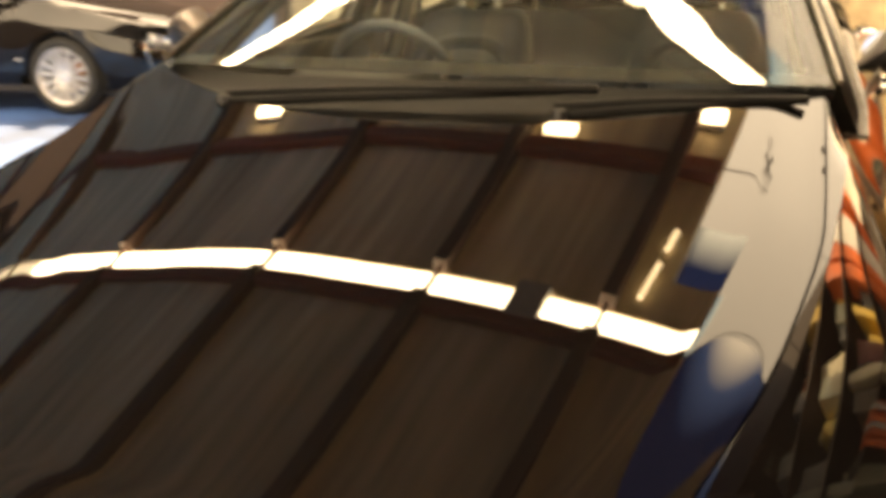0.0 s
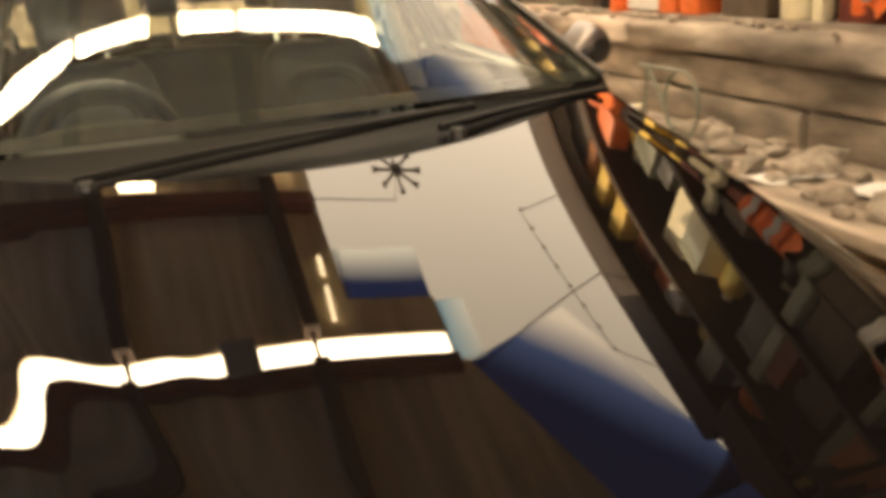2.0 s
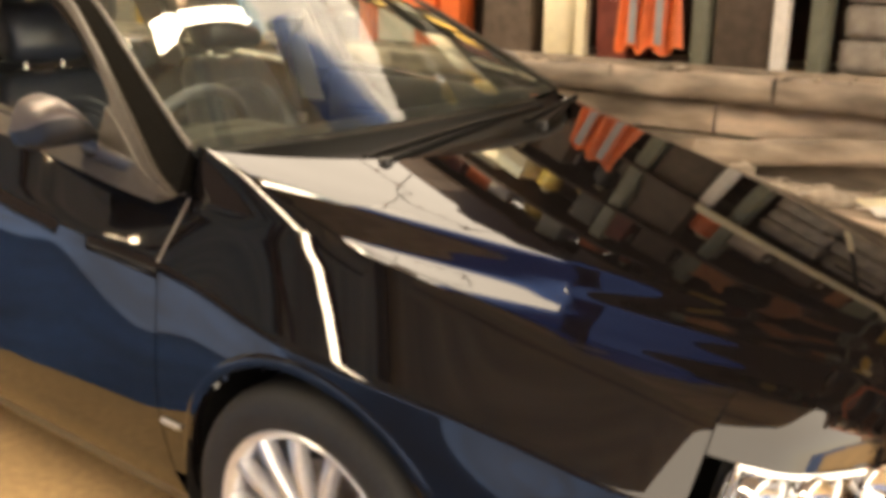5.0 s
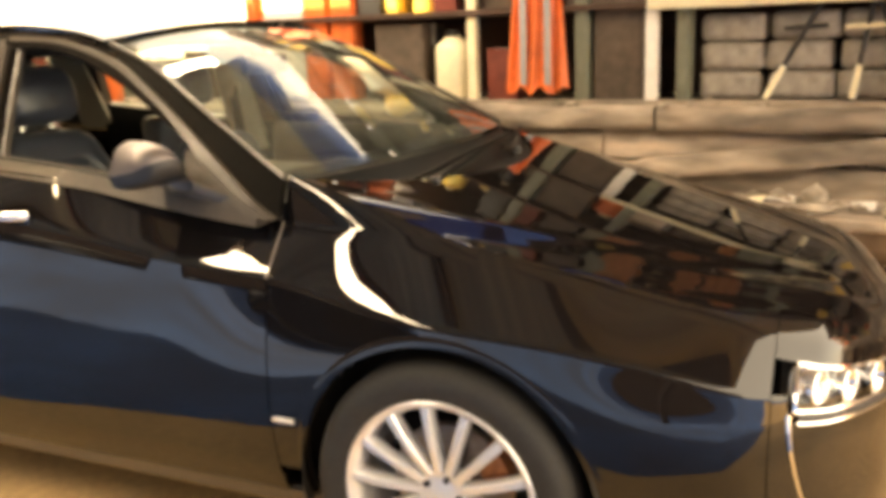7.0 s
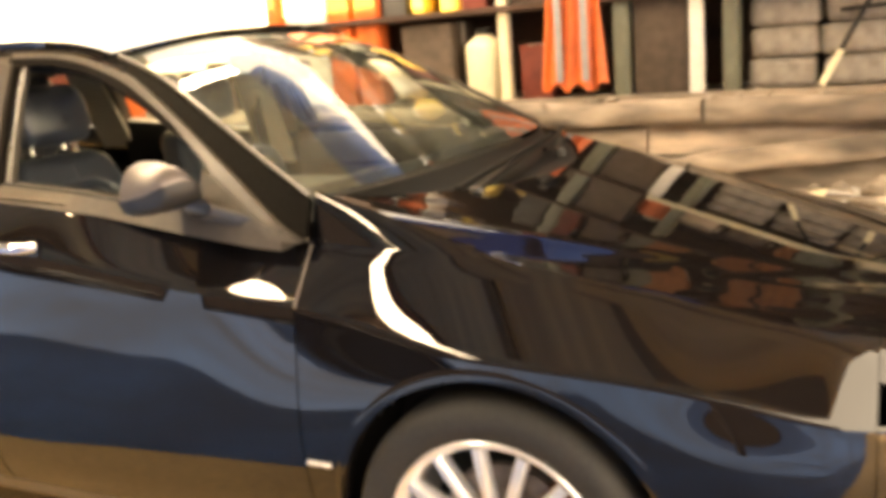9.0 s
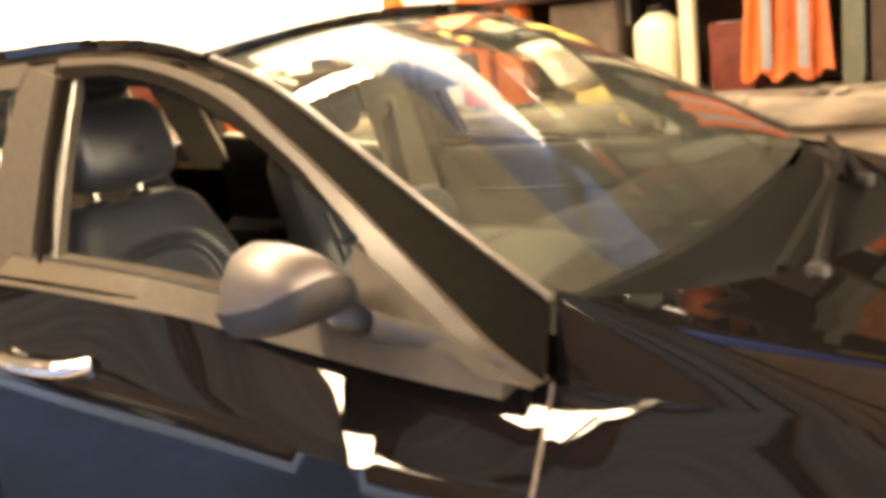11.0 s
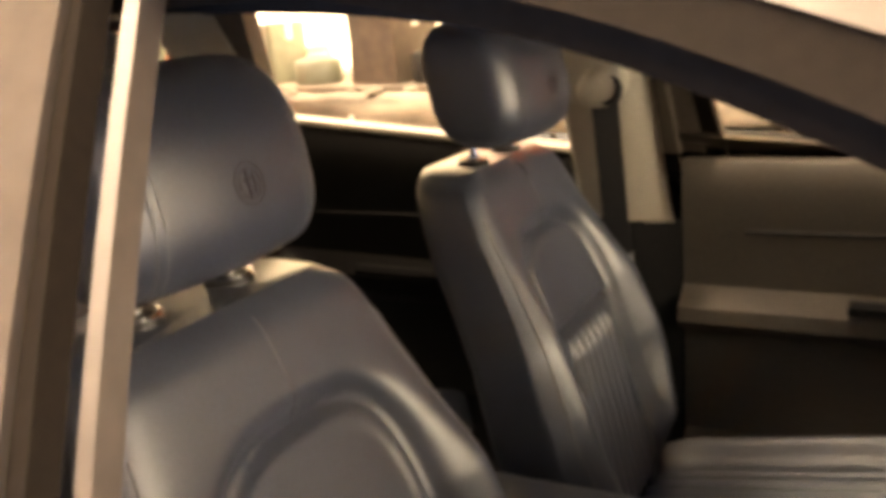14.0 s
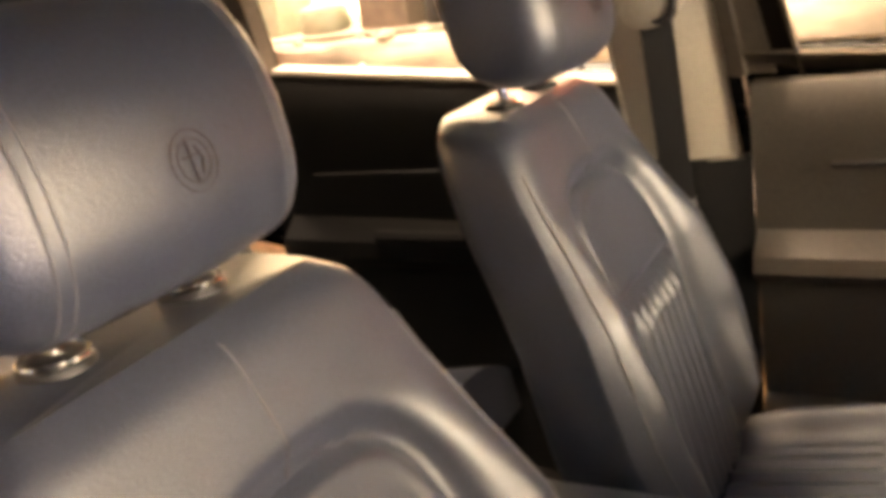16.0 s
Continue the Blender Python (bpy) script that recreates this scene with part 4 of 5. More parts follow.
for x in (0.0, -2.70):
    for s in (-1, 1):
        wheel(x, s)

# headlights: three round lamps in a chrome box behind a clear cover, let into the nose
for s in (-1, 1):
    rows = [[side_point(x, v, s) + Vector((0.004, s * 0.004, 0)) for v in np.linspace(2.80, 3.60, 10)] for x in np.linspace(0.741, 0.931, 24)]
    brow = [[side_point(x, v, s) for v in np.linspace(3.62, 4, 5)] + [(side_point(x, 4, s) + hood_point(x, s)) * 0.5 + Vector((0, s * 0.006, 0.005)), hood_point(x, s) + Vector((0, s * 0.0015, 0))]
            for x in np.linspace(0.702, 0.936, 30)]
    part("headlight_brow", grid(brow, 0.01, flip=(s > 0)), PAINT, car)
    bowl = part("headlight", grid([[p + Vector((-0.03, -s * 0.03, 0)) for p in r] for r in rows], flip=(s > 0)), BLACK, car, "triple round headlight in a chrome frame")
    part("lamp_cover", grid(rows, 0.004, flip=(s > 0)), LENS, bowl).visible_shadow = False
    edge = [rows[i][0] for i in range(24)] + rows[-1] + [rows[i][-1] for i in range(23, -1, -1)] + rows[0][::-1]
    part("lamp_frame", tube(edge, 0.006, 6, True), CHROME, bowl, "chrome headlight frame")
    for x in (0.750, 0.806, 0.864, 0.915):
        fin = [side_point(x, v, s) + Vector((-0.010, -s * 0.006, 0)) for v in np.linspace(2.90, 3.54, 8)]
        part("lamp_fin", tube(fin, [0.004, 0.008, 0.010, 0.011, 0.011, 0.010, 0.008, 0.004], 8), RIM, bowl, "bright fin between two lamps")
    slit = [side_point(x, 2.80, s) + Vector((0.003, s * 0.003, -0.012)) for x in np.linspace(0.745, 0.975, 20)]
    part("lamp_slit", tube(slit, 0.010, 8), BLACK, bumper, "black slit under the headlight")
    part("slit_strip", tube([p + Vector((0.003, s * 0.003, -0.013)) for p in slit], 0.004, 6), CHROME, bumper, "thin chrome strip under the slit")
    for k in range(3):
        p = side_point(0.778 + 0.057 * k, 3.22, s) + Vector((-0.035, -s * 0.03, 0))
        bm = lathe([(0.0001, 0.0), (0.018, 0.005), (0.032, 0.022), (0.037, 0.030), (0.040, 0.028), (0.040, 0.0)], 28, 'z')
        lamp = part("lamp", bm, CHROME, bowl, "chrome round headlamp")
        lamp.matrix_basis = look(p + Vector((0.02, s * 0.02, 0.0)), p + Vector((-1, -s * 0.3, 0.02)), 0)

# ---------------------------------------------------------------- inside the car
def lofted_cushion(n_h, half_w, front, back, base, axis, fwd, length, m=91, side=Vector((0, 1, 0))):
    """A padded slab: half_w(h), front(u, h), back(u, h) give its outline along the axis."""
    rows = []
    for h in np.linspace(0, 1, n_h):
        w = half_w(h)
        us = w * np.sin(np.linspace(-math.pi / 2, math.pi / 2, m))
        row = [base + axis * (length * h) + side * u + fwd * front(u, h, w) for u in us]
        row += [base + axis * (length * h) + side * u + fwd * back(u, h, w) for u in us[::-1][::3]]
        row.append(row[0].copy())
        rows.append(row)
    bm = grid(rows)
    for row in (rows[0], rows[-1]):
        c = sum((p for p in row), Vector()) / len(row)
        cv = bm.verts.new(c)
        ring = [e for e in bm.edges if e.is_boundary and all(min((v.co - p).length for p in row) < 1e-5 for v in e.verts)]
        for e in ring:
            try:
                bm.faces.new((e.verts[0], e.verts[1], cv))
            except ValueError:
                pass
    bmesh.ops.recalc_face_normals(bm, faces=bm.faces)
    return bm


SEAT_AXIS, SEAT_FWD = Vector((-0.43, 0, 0.903)).normalized(), Vector((0.903, 0, 0.43)).normalized()
back_w = spline([0, .15, .32, .5, .7, .90, .96, 1.0], [.165, .210, .240, .236, .210, .186, .170, .138])


def back_front(u, h, w):
    k = abs(u) / w
    d = 0.020 * (1 - k ** 14)
    d += 0.040 * math.exp(-((k - 0.82) / 0.16) ** 2) * max(0, min(1, (0.82 - h) / 0.46)) * min(1, h / 0.1)
    over = max(0.0, (h - 0.58) / 0.22)
    inside = 0.132 * (1 - ((abs(u) / 0.132) ** 3 + over ** 3) ** (1 / 3))        # how far within the arched panel
    d -= 0.020 * math.exp(-(inside / 0.013) ** 2) + 0.012 * min(1.0, max(0.0, inside) / 0.03)
    if abs(u) < 0.0927 and h < 0.52:
        d += 0.0120 * abs(math.cos(u * math.pi / 0.0265)) ** 0.8 * min(1, (0.52 - h) / 0.07)
    if inside > 0:
        d -= 0.010 * math.exp(-((h - 0.535) / 0.012) ** 2) * min(1.0, inside / 0.02)
    d *= 1 - 0.75 * max(0, (h - 0.93) / 0.07) ** 2
    return d - 0.12 * max(0.0, 0.55 - h)


def back_back(u, h, w):
    return -0.12 * max(0.0, 0.55 - h) - (0.120 + 0.010 * (1 - h)) * math.sqrt(max(0.0, 1 - (abs(u) / w) ** 9)) * (1 - 0.12 * max(0, (h - 0.92) / 0.08) ** 2)


def seat(yc, ahead, post_x):
    base = Vector((-1.420 + ahead, yc, 0.560))
    pad = lofted_cushion(90, lambda h: float(back_w(h)), back_front, lambda u, h, w: back_back(u, h, w) - ahead, base, SEAT_AXIS, SEAT_FWD, 0.595, 181)
    for v in pad.verts:      # the top is level and rounds off to the rear
        up, fore = (v.co - base).dot(SEAT_AXIS), (v.co - base).dot(SEAT_FWD)
        k = min(1.0, max(0.0, (up - 0.47) / 0.125))
        v.co.z += k * k * (3 - 2 * k) * (0.52 * max(0.0, -fore) - 0.9 * max(0.0, -fore) ** 2)
    back = part("front_seat", pad, LEATHER, car, "charcoal leather front seat with a pleated back")
    # headrest: a block with flat stitched ends
    def head_ring(k, sc):
        ring = []
        for a in np.linspace(0, 2 * math.pi, 49):
            c, si = math.cos(a), math.sin(a)
            px = math.copysign(abs(c) ** 0.62, c) * 0.070 * sc
            pz = math.copysign(abs(si) ** 0.58, si) * 0.094 * sc
            px += -0.018 * (pz / 0.09) + (-0.016 * (pz / 0.094) ** 2 if c > 0 else 0) - 0.020 * k * k
            ring.append(Vector((-1.660 + px, yc + 0.136 * k, 1.222 + pz)))
        return ring
    taper = [(0.745, 0.990), (0.80, 0.968), (0.86, 0.932), (0.92, 0.872), (0.965, 0.79), (0.995, 0.66), (1.01, 0.45), (1.02, 0.002)]
    rows = [head_ring(-k, sc) for k, sc in taper[::-1]] + [head_ring(-0.73, 0.985)]
    rows += [head_ring(k, 0.99 + 0.012 * (1 - k * k)) for k in np.linspace(-0.715, 0.715, 23)]
    rows += [head_ring(0.73, 0.985)] + [head_ring(k, sc) for k, sc in taper]
    head = part("headrest", grid(rows), LEATHER, back)
    for k in (-0.765, -0.70, 0.70, 0.765):
        part("stitching", tube(head_ring(k, 0.9965 if abs(k) < 0.72 else 0.985)[:-1], 0.0010, 5, True), STITCH, back)
    # stamped roundel on the headrest: plain rings and bars
    face = lambda y, z: (-1.5868 - 0.2 * (z - 1.212), yc + y, z)
    for r in (0.013, 0.0185):
        part("stamped_mark", tube([face(r * math.cos(a), 1.212 + r * math.sin(a)) for a in np.linspace(0, 2 * math.pi, 28)[:-1]], 0.0005, 5, True), MARK, back)
    part("stamped_mark", tube([face(-0.002, 1.200), face(-0.002, 1.224)], 0.0008, 5), MARK, back)
    part("stamped_mark", tube([face(-0.008, 1.215), face(0.004, 1.215)], 0.0008, 5), MARK, back)
    part("stamped_mark", tube([face(0.004, 1.203), face(0.007, 1.212), face(0.004, 1.220)], 0.0008, 5), MARK, back)
    for dy in (-0.0625, 0.0625):
        part("headrest_post", tube([(post_x + 0.005, yc + dy, 1.06), (post_x - 0.004, yc + dy, 1.17)], 0.0065, 12), CHROME, back, "chrome headrest post")
        cup = lathe([(0.0065, 0.008), (0.012, 0.008), (0.020, 0.006), (0.025, 0.0), (0.026, -0.012)], 24, 'z')
        collar = part("post_collar", cup, BLACK, back)
        collar.location = (post_x, yc + dy, 1.101)
        part("collar_ring", tube([(0.0215 * math.cos(a), 0.0215 * math.sin(a), 0.005) for a in np.linspace(0, 2 * math.pi, 25)[:-1]], 0.0022, 6, True), CHROME, collar, "chrome ring round the headrest post")
    # bolster stitching and the seam over the shoulder
    for sgn in (-1, 1):
        for off in (0.93,):
            pts = []
            for h in np.linspace(0.06, 0.88, 30):
                w = float(back_w(h))
                u = sgn * off * w
                pts.append(base + SEAT_AXIS * (0.595 * h) + Vector((0, u, 0)) + SEAT_FWD * (back_front(u, h, w) + 0.0005))
            part("stitching", tube(pts, 0.0020, 5), STITCH, back)
    pts = [base + SEAT_AXIS * (0.595 * h) + Vector((0, 0.006, 0)) + SEAT_FWD * (back_front(0.006, h, float(back_w(h))) + 0.0004) for h in np.linspace(0.80, 0.97, 12)]
    part("stitching", tube(pts, 0.0015, 5), STITCH, back)
    # cushion
    cw = spline([0, .15, .8, 1], [.23, .262, .262, .22])

    def c_top(u, h, w):
        k = abs(u) / w
        d = 0.075 * (1 - k ** 8) + 0.045 * math.exp(-((k - 0.82) / 0.14) ** 2)
        if abs(u) < 0.14 and h < 0.8:
            d += 0.004 * math.cos(u * 2 * math.pi / 0.036)
        return d * (1 - 0.6 * max(0, (h - 0.86) / 0.14) ** 2)
    part("cushion", lofted_cushion(36, lambda h: float(cw(h)), c_top, lambda u, h, w: -0.06, Vector((-1.46, yc, 0.430)),
                                   Vector((0.985, 0, 0.17)), Vector((-0.17, 0, 0.985)), 0.53), LEATHER, back)
    part("seat_base", boxed((-1.50, yc - 0.22, 0.25), (-0.98, yc + 0.22, 0.43), 0.03), BLACK, back)
    return back


seat(-0.367, 0.045, -1.680)       # the driver's backrest is pushed forward to fit the camera's view
seat(0.367, 0.0, -1.700)
# rear bench with three headrests
rear = part("rear_seat", lofted_cushion(20, lambda h: 0.66 - 0.05 * h, lambda u, h, w: 0.06 * (1 - (abs(u) / w) ** 10) + 0.02 * math.cos(u * 9), lambda u, h, w: -0.06,
                                        Vector((-2.38, 0, 0.52)), SEAT_AXIS, SEAT_FWD, 0.56), LEATHER, car, "charcoal leather rear bench seat")
part("cushion", lofted_cushion(16, lambda h: 0.66, lambda u, h, w: 0.06 * (1 - (abs(u) / w) ** 10), lambda u, h, w: -0.08, Vector((-2.42, 0, 0.44)),
                               Vector((0.985, 0, 0.17)), Vector((-0.17, 0, 0.985)), 0.50), LEATHER, rear)
for y in (-0.43, 0.0, 0.43):
    rows = []
    for k in np.linspace(-1, 1, 13):
        e = max((1 - abs(k) ** 4) ** 0.5, 0.05)
        rows.append([Vector((-2.66 + 0.05 * math.cos(a) * (0.5 + 0.5 * e), y + 0.12 * k, 1.262 + 0.075 * math.copysign(abs(math.sin(a)) ** 0.7, math.sin(a)) * (0.7 + 0.3 * e))) for a in np.linspace(0, 2 * math.pi, 21)])
    part("headrest", grid(rows), LEATHER, rear)
    part("headrest_post", tube([(-2.64, y, 0.98), (-2.65, y, 1.19)], 0.012, 8), CHROME, rear)

part("carpet", boxed((-2.6, -0.72, 0.24), (-0.30, 0.72, 0.27), 0), CARPET, car)
part("load_cover", boxed((-3.5, -0.70, 0.92), (-2.66, 0.70, 0.95), 0.01), TRIM_DARK, car)
part("centre_console", boxed((-1.75, -0.12, 0.26), (-0.75, 0.12, 0.60), 0.03), TRIM_DARK, car)
part("armrest", boxed((-1.72, -0.085, 0.60), (-1.24, 0.085, 0.715), 0.035), LEATHER, car)
part("gear_lever", tube(chain([(-1.12, 0.0, 0.60), (-1.13, 0.0, 0.68), (-1.14, 0.0, 0.735)], 8), [.012, .012, .013, .016, .022, .026, .026, .014], 12), BLACK, car)
# dashboard: a rolled top with a cowl over the dials
rows = []
for y in np.linspace(-0.66, 0.66, 50):
    hump = 0.055 * math.exp(-((y + 0.37) / 0.17) ** 4) + 0.02 * math.exp(-(y / 0.15) ** 4)
    prof = [(-0.42, 0.955), (-0.60, 0.965 + hump * 0.5), (-0.76, 0.965 + hump), (-0.84, 0.94 + hump), (-0.87, 0.89), (-0.83, 0.80), (-0.82, 0.66), (-0.75, 0.50), (-0.60, 0.35)]
    rows.append([Vector((x, y, z)) for x, z in chain(prof, 26)])
dash = part("dashboard", grid([r[9:] for r in rows]), TRIM_DARK, car, "black dashboard under the windscreen")
part("dash_top", grid([r[:10] for r in rows]), TRIM_DARK, dash)
hood_rows = []
for u in np.linspace(-1, 1, 25):
    rise = (1 - abs(u) ** 2.6) ** (1 / 2.6)
    hood_rows.append([Vector((x, -0.37 + (0.185 + w) * u, 0.952 + h * rise + 0.010 * math.sin(3 * k))) for x, w, h, k in
                      ((-0.53, -0.03, 0.012, 0), (-0.60, -0.015, 0.035, .3), (-0.68, 0.0, 0.055, .7), (-0.76, 0.006, 0.066, 1), (-0.83, 0.006, 0.066, 1), (-0.85, 0.002, 0.058, 1), (-0.84, -0.01, 0.050, 1))])
part("binnacle", grid(hood_rows, 0.004), DASH, dash, "grey-green hood over the dials")
for y in (-0.48, -0.26, 0.05, 0.55):
    part("air_vent", lathe([(0.0001, 0.0), (0.022, 0.0), (0.03, 0.006), (0.034, 0.004), (0.036, -0.01)], 24, 'z'), SILVER, dash).matrix_basis = pose(-0.872, y, 0.86, 0, -90, 0)
wheel_m = Matrix.Translation((-0.957, -0.37, 0.935)) @ Matrix.Rotation(radians(-64), 4, 'Y')
ringp = [wheel_m @ Vector((0.182 * math.cos(a), 0.182 * math.sin(a), 0)) for a in np.linspace(0, 2 * math.pi, 57)[:-1]]
sw = part("steering_wheel", tube(ringp, 0.0165, 12, True), LEATHER, car, "leather steering wheel with silver spokes")
hub_bm = lathe([(0.0001, 0.03), (0.05, 0.028), (0.075, 0.01), (0.07, -0.03), (0.03, -0.05)], 32, 'z')
hub_bm.transform(wheel_m)
part("horn_pad", hub_bm, DASH, sw)
for a in (0.1, math.pi - 0.1, -math.pi / 2):
    pts = [wheel_m @ Vector((r * math.sin(a) * 1.0, r * math.cos(a), 0.006)) for r in np.linspace(0.06, 0.178, 6)]
    part("spoke", tube(pts, 0.015, 8), SILVER, sw, "satin silver spoke")
col = tube([wheel_m @ Vector((0, 0, -0.05)), wheel_m @ Vector((0, 0, -0.22))], 0.04, 12)
part("steering_column", col, BLACK, sw)

for s in (-1, 1):
    # door cards
    for nm, x0, x1 in (("front_door_card", -1.47, -0.50), ("rear_door_card", -2.40, -1.62)):
        rows = []
        for x in np.linspace(x0, x1, 24):
            prof = [(0.735, 1.035), (0.700, 1.030), (0.690, 0.98), (0.700, 0.88), (0.705, 0.80), (0.655, 0.765), (0.650, 0.735), (0.705, 0.70), (0.71, 0.50), (0.66, 0.45), (0.66, 0.32), (0.72, 0.28)]
            lift = 0.0 if nm[0] == "f" else 0.075 * (-1.62 - x) / 0.78
            rows.append([Vector((x, s * y, z + lift * max(0.0, (z - 0.7) / 0.33))) for y, z in chain(prof, 34)])
        # rear cards are near-black: the shade of the rear cabin put into colour
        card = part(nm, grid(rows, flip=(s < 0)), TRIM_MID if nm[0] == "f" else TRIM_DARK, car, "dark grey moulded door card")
        if nm[0] == "r":
            part("sill_cap", ribbon([(x0 + 0.02, s * 0.698, 1.112), (x1 - 0.01, s * 0.698, 1.040)], [(x0 + 0.02, s * 0.745, 1.114), (x1 - 0.01, s * 0.745, 1.042)], 0.008, (0, 0, 1)), TRIM_LIGHT, card, "beige window sill cap")
        pts = [(x0 + (x1 - x0) * k, s * (0.685 - 0.02 * math.sin(math.pi * k)), 0.905 + 0.01 * math.sin(math.pi * k)) for k in np.linspace(0.12, 0.88, 16)]
        part("trim_strip", tube(pts, 0.005, 6), TRIM_DARK, card)
        pts = [(x0 + (x1 - x0) * k, s * 0.652, 0.80 - 0.01 * math.sin(math.pi * k)) for k in np.linspace(0.3, 0.75, 10)]
        part("pull_handle", tube(pts, 0.014, 8), TRIM_DARK, card)
    # pillar trims: pale above, black below
    tx = -0.045 if s > 0 else -0.10
    a = [Vector((-1.440 + tx - 0.03 * k, s * (0.690 - 0.135 * k), 0.925 + 0.44 * k)) for k in np.linspace(0, 1, 14)]
    b = [Vector((-1.610 + tx - 0.01 * k, s * (0.690 - 0.135 * k), 0.925 + 0.44 * k)) for k in np.linspace(0, 1, 14)]
    mid = [p.lerp(q, 0.5) + Vector((0, -s * 0.022, 0)) for p, q in zip(a, b)]
    part("pillar_trim", grid([[p, p.lerp(m, 0.55) + Vector((0, -s * 0.006, 0)), m, q.lerp(m, 0.55) + Vector((0, -s * 0.006, 0)), q] for p, m, q in zip(a, mid, b)], 0.01, flip=(s > 0)), TRIM_LIGHT, car, "pale beige pillar trim")
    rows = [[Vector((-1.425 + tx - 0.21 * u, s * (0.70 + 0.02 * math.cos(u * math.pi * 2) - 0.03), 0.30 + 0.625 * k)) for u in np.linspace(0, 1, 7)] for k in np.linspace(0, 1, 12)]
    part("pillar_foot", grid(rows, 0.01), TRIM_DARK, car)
    a = [Vector((-2.36 - 0.05 * k, s * (0.70 - 0.13 * k), 1.0 + 0.36 * k)) for k in np.linspace(0, 1, 10)]
    b = [Vector((-2.54 - 0.05 * k, s * (0.70 - 0.13 * k), 1.0 + 0.36 * k)) for k in np.linspace(0, 1, 10)]
    part("rear_pillar_trim", ribbon(a, b, 0.02, (0, s, 0)), TRIM_LIGHT, car)
    # belt: ring, strap and buckle
    bx = -0.05 if s > 0 else -0.14      # the driver's belt runs further back
    ring_c = Vector((-1.525 + bx, s * 0.570, 1.185))
    belt_ob = part("seat_belt", ribbon([Vector((-1.50 + bx, s * (0.575 + 0.070 * k), 1.17 - 0.34 * k)) for k in np.linspace(0, 1, 12)],
                                       [Vector((-1.548 + bx, s * (0.575 + 0.070 * k), 1.17 - 0.34 * k)) for k in np.linspace(0, 1, 12)], 0.003, (0, -s, 0)), BELT, car, "black seat belt")
    boss = bmesh.new()
    bmesh.ops.create_uvsphere(boss, u_segments=24, v_segments=12, radius=1, matrix=Matrix.Translation(ring_c) @ Matrix.Rotation(radians(-25), 4, 'Y') @ Matrix.Diagonal((0.050, 0.016, 0.036, 1)))
    guide = part("belt_guide", boss, TRIM_LIGHT, belt_ob, "pale moulded belt guide")
    arc = [ring_c + Vector((0.010 + 0.024 * math.cos(t), -s * 0.0145, -0.004 + 0.024 * math.sin(t))) for t in np.linspace(-1.9, 1.1, 16)]
    part("guide_slot", tube(arc, [0.0015 + 0.0060 * math.sin(math.pi * k / 15) for k in range(16)], 8), BLACK, guide, "dark crescent slot")
    part("belt_tongue", boxed((-1.545 + bx, min(s * 0.630, s * 0.655), 0.825), (-1.50 + bx, max(s * 0.630, s * 0.655), 0.87), 0.006), GREYBOX, belt_ob)
    # inner side of the roof frame
    a = [gh(x, z - 0.02, s, -0.05) for x, z in chain(RAIL[1:7], 30)]
    b = [gh(x - 0.01, z - 0.055, s, -0.07) for x, z in chain(RAIL[1:7], 30)]
    part("pillar_lining", ribbon(a, b, 0.02, (0, -s, 0.2)), TRIM_DARK, car)
rows = [[gh(a2, 1.045 + (z2 - 1.045) * k, 1, -0.012) for k in np.linspace(0, 1, 8)] for a2, z2 in chain(OPEN_F, 14)]
glass_l = part("front_window", grid(rows, 0.003), SIDE_GLASS, car)
glass_l.visible_shadow = False
lin = [[p + Vector((0.0, 0, -0.035)) for p in r] for r in roof_rows]
part("headliner", grid(lin), HEADLINER, car)
part("rear_view_mirror", boxed((-1.02, -0.12, 1.265), (-0.99, 0.12, 1.33), 0.014), BLACK, car)
tg = [[Vector((-3.30 - 0.24 * (1 - k), y * (1.0 + 0.14 * (1 - k)), 1.02 + 0.27 * k)) for y in np.linspace(-0.55, 0.55, 12)] for k in np.linspace(0, 1, 6)]
part("rear_screen", grid(tg, 0.004), GLASS, car).visible_shadow = False

# ---------------------------------------------------------------- goods on the shelves and bench
def carton(size, mat, label, at):
    lx, ly, lz = size
    t = thing("carton", label, "box", "goods on the shelves", at)
    part("body", boxed((-lx / 2, -ly / 2, 0), (lx / 2, ly / 2, lz), 0.006), mat, t)
    part("tape", boxed((-lx / 2 - 0.002, -0.02, lz * 0.72), (lx / 2 + 0.002, 0.02, lz + 0.002), 0), PAPER if mat is not PAPER else YELLOW, t)
    part("flap", boxed((-lx / 2, -ly / 2 - 0.003, lz * 0.80), (lx / 2, -ly / 2 - 0.0005, lz * 0.995), 0), mat, t)
    return t


def canister(r, h, mat, label, at):
    t = thing("canister", label, "canister", "goods on the shelves", at)
    part("body", lathe([(0.0001, 0), (r * 0.9, 0), (r, 0.012), (r, h * 0.72), (r * 0.93, h * 0.8), (r * 0.45, h * 0.9), (r * 0.38, h * 0.92)], 28, 'z'), mat, t)
    part("cap", lathe([(r * 0.42, h * 0.9), (r * 0.42, h), (0.0001, h)], 20, 'z'), BLACK if mat is CREAM else CREAM, t)
    return t


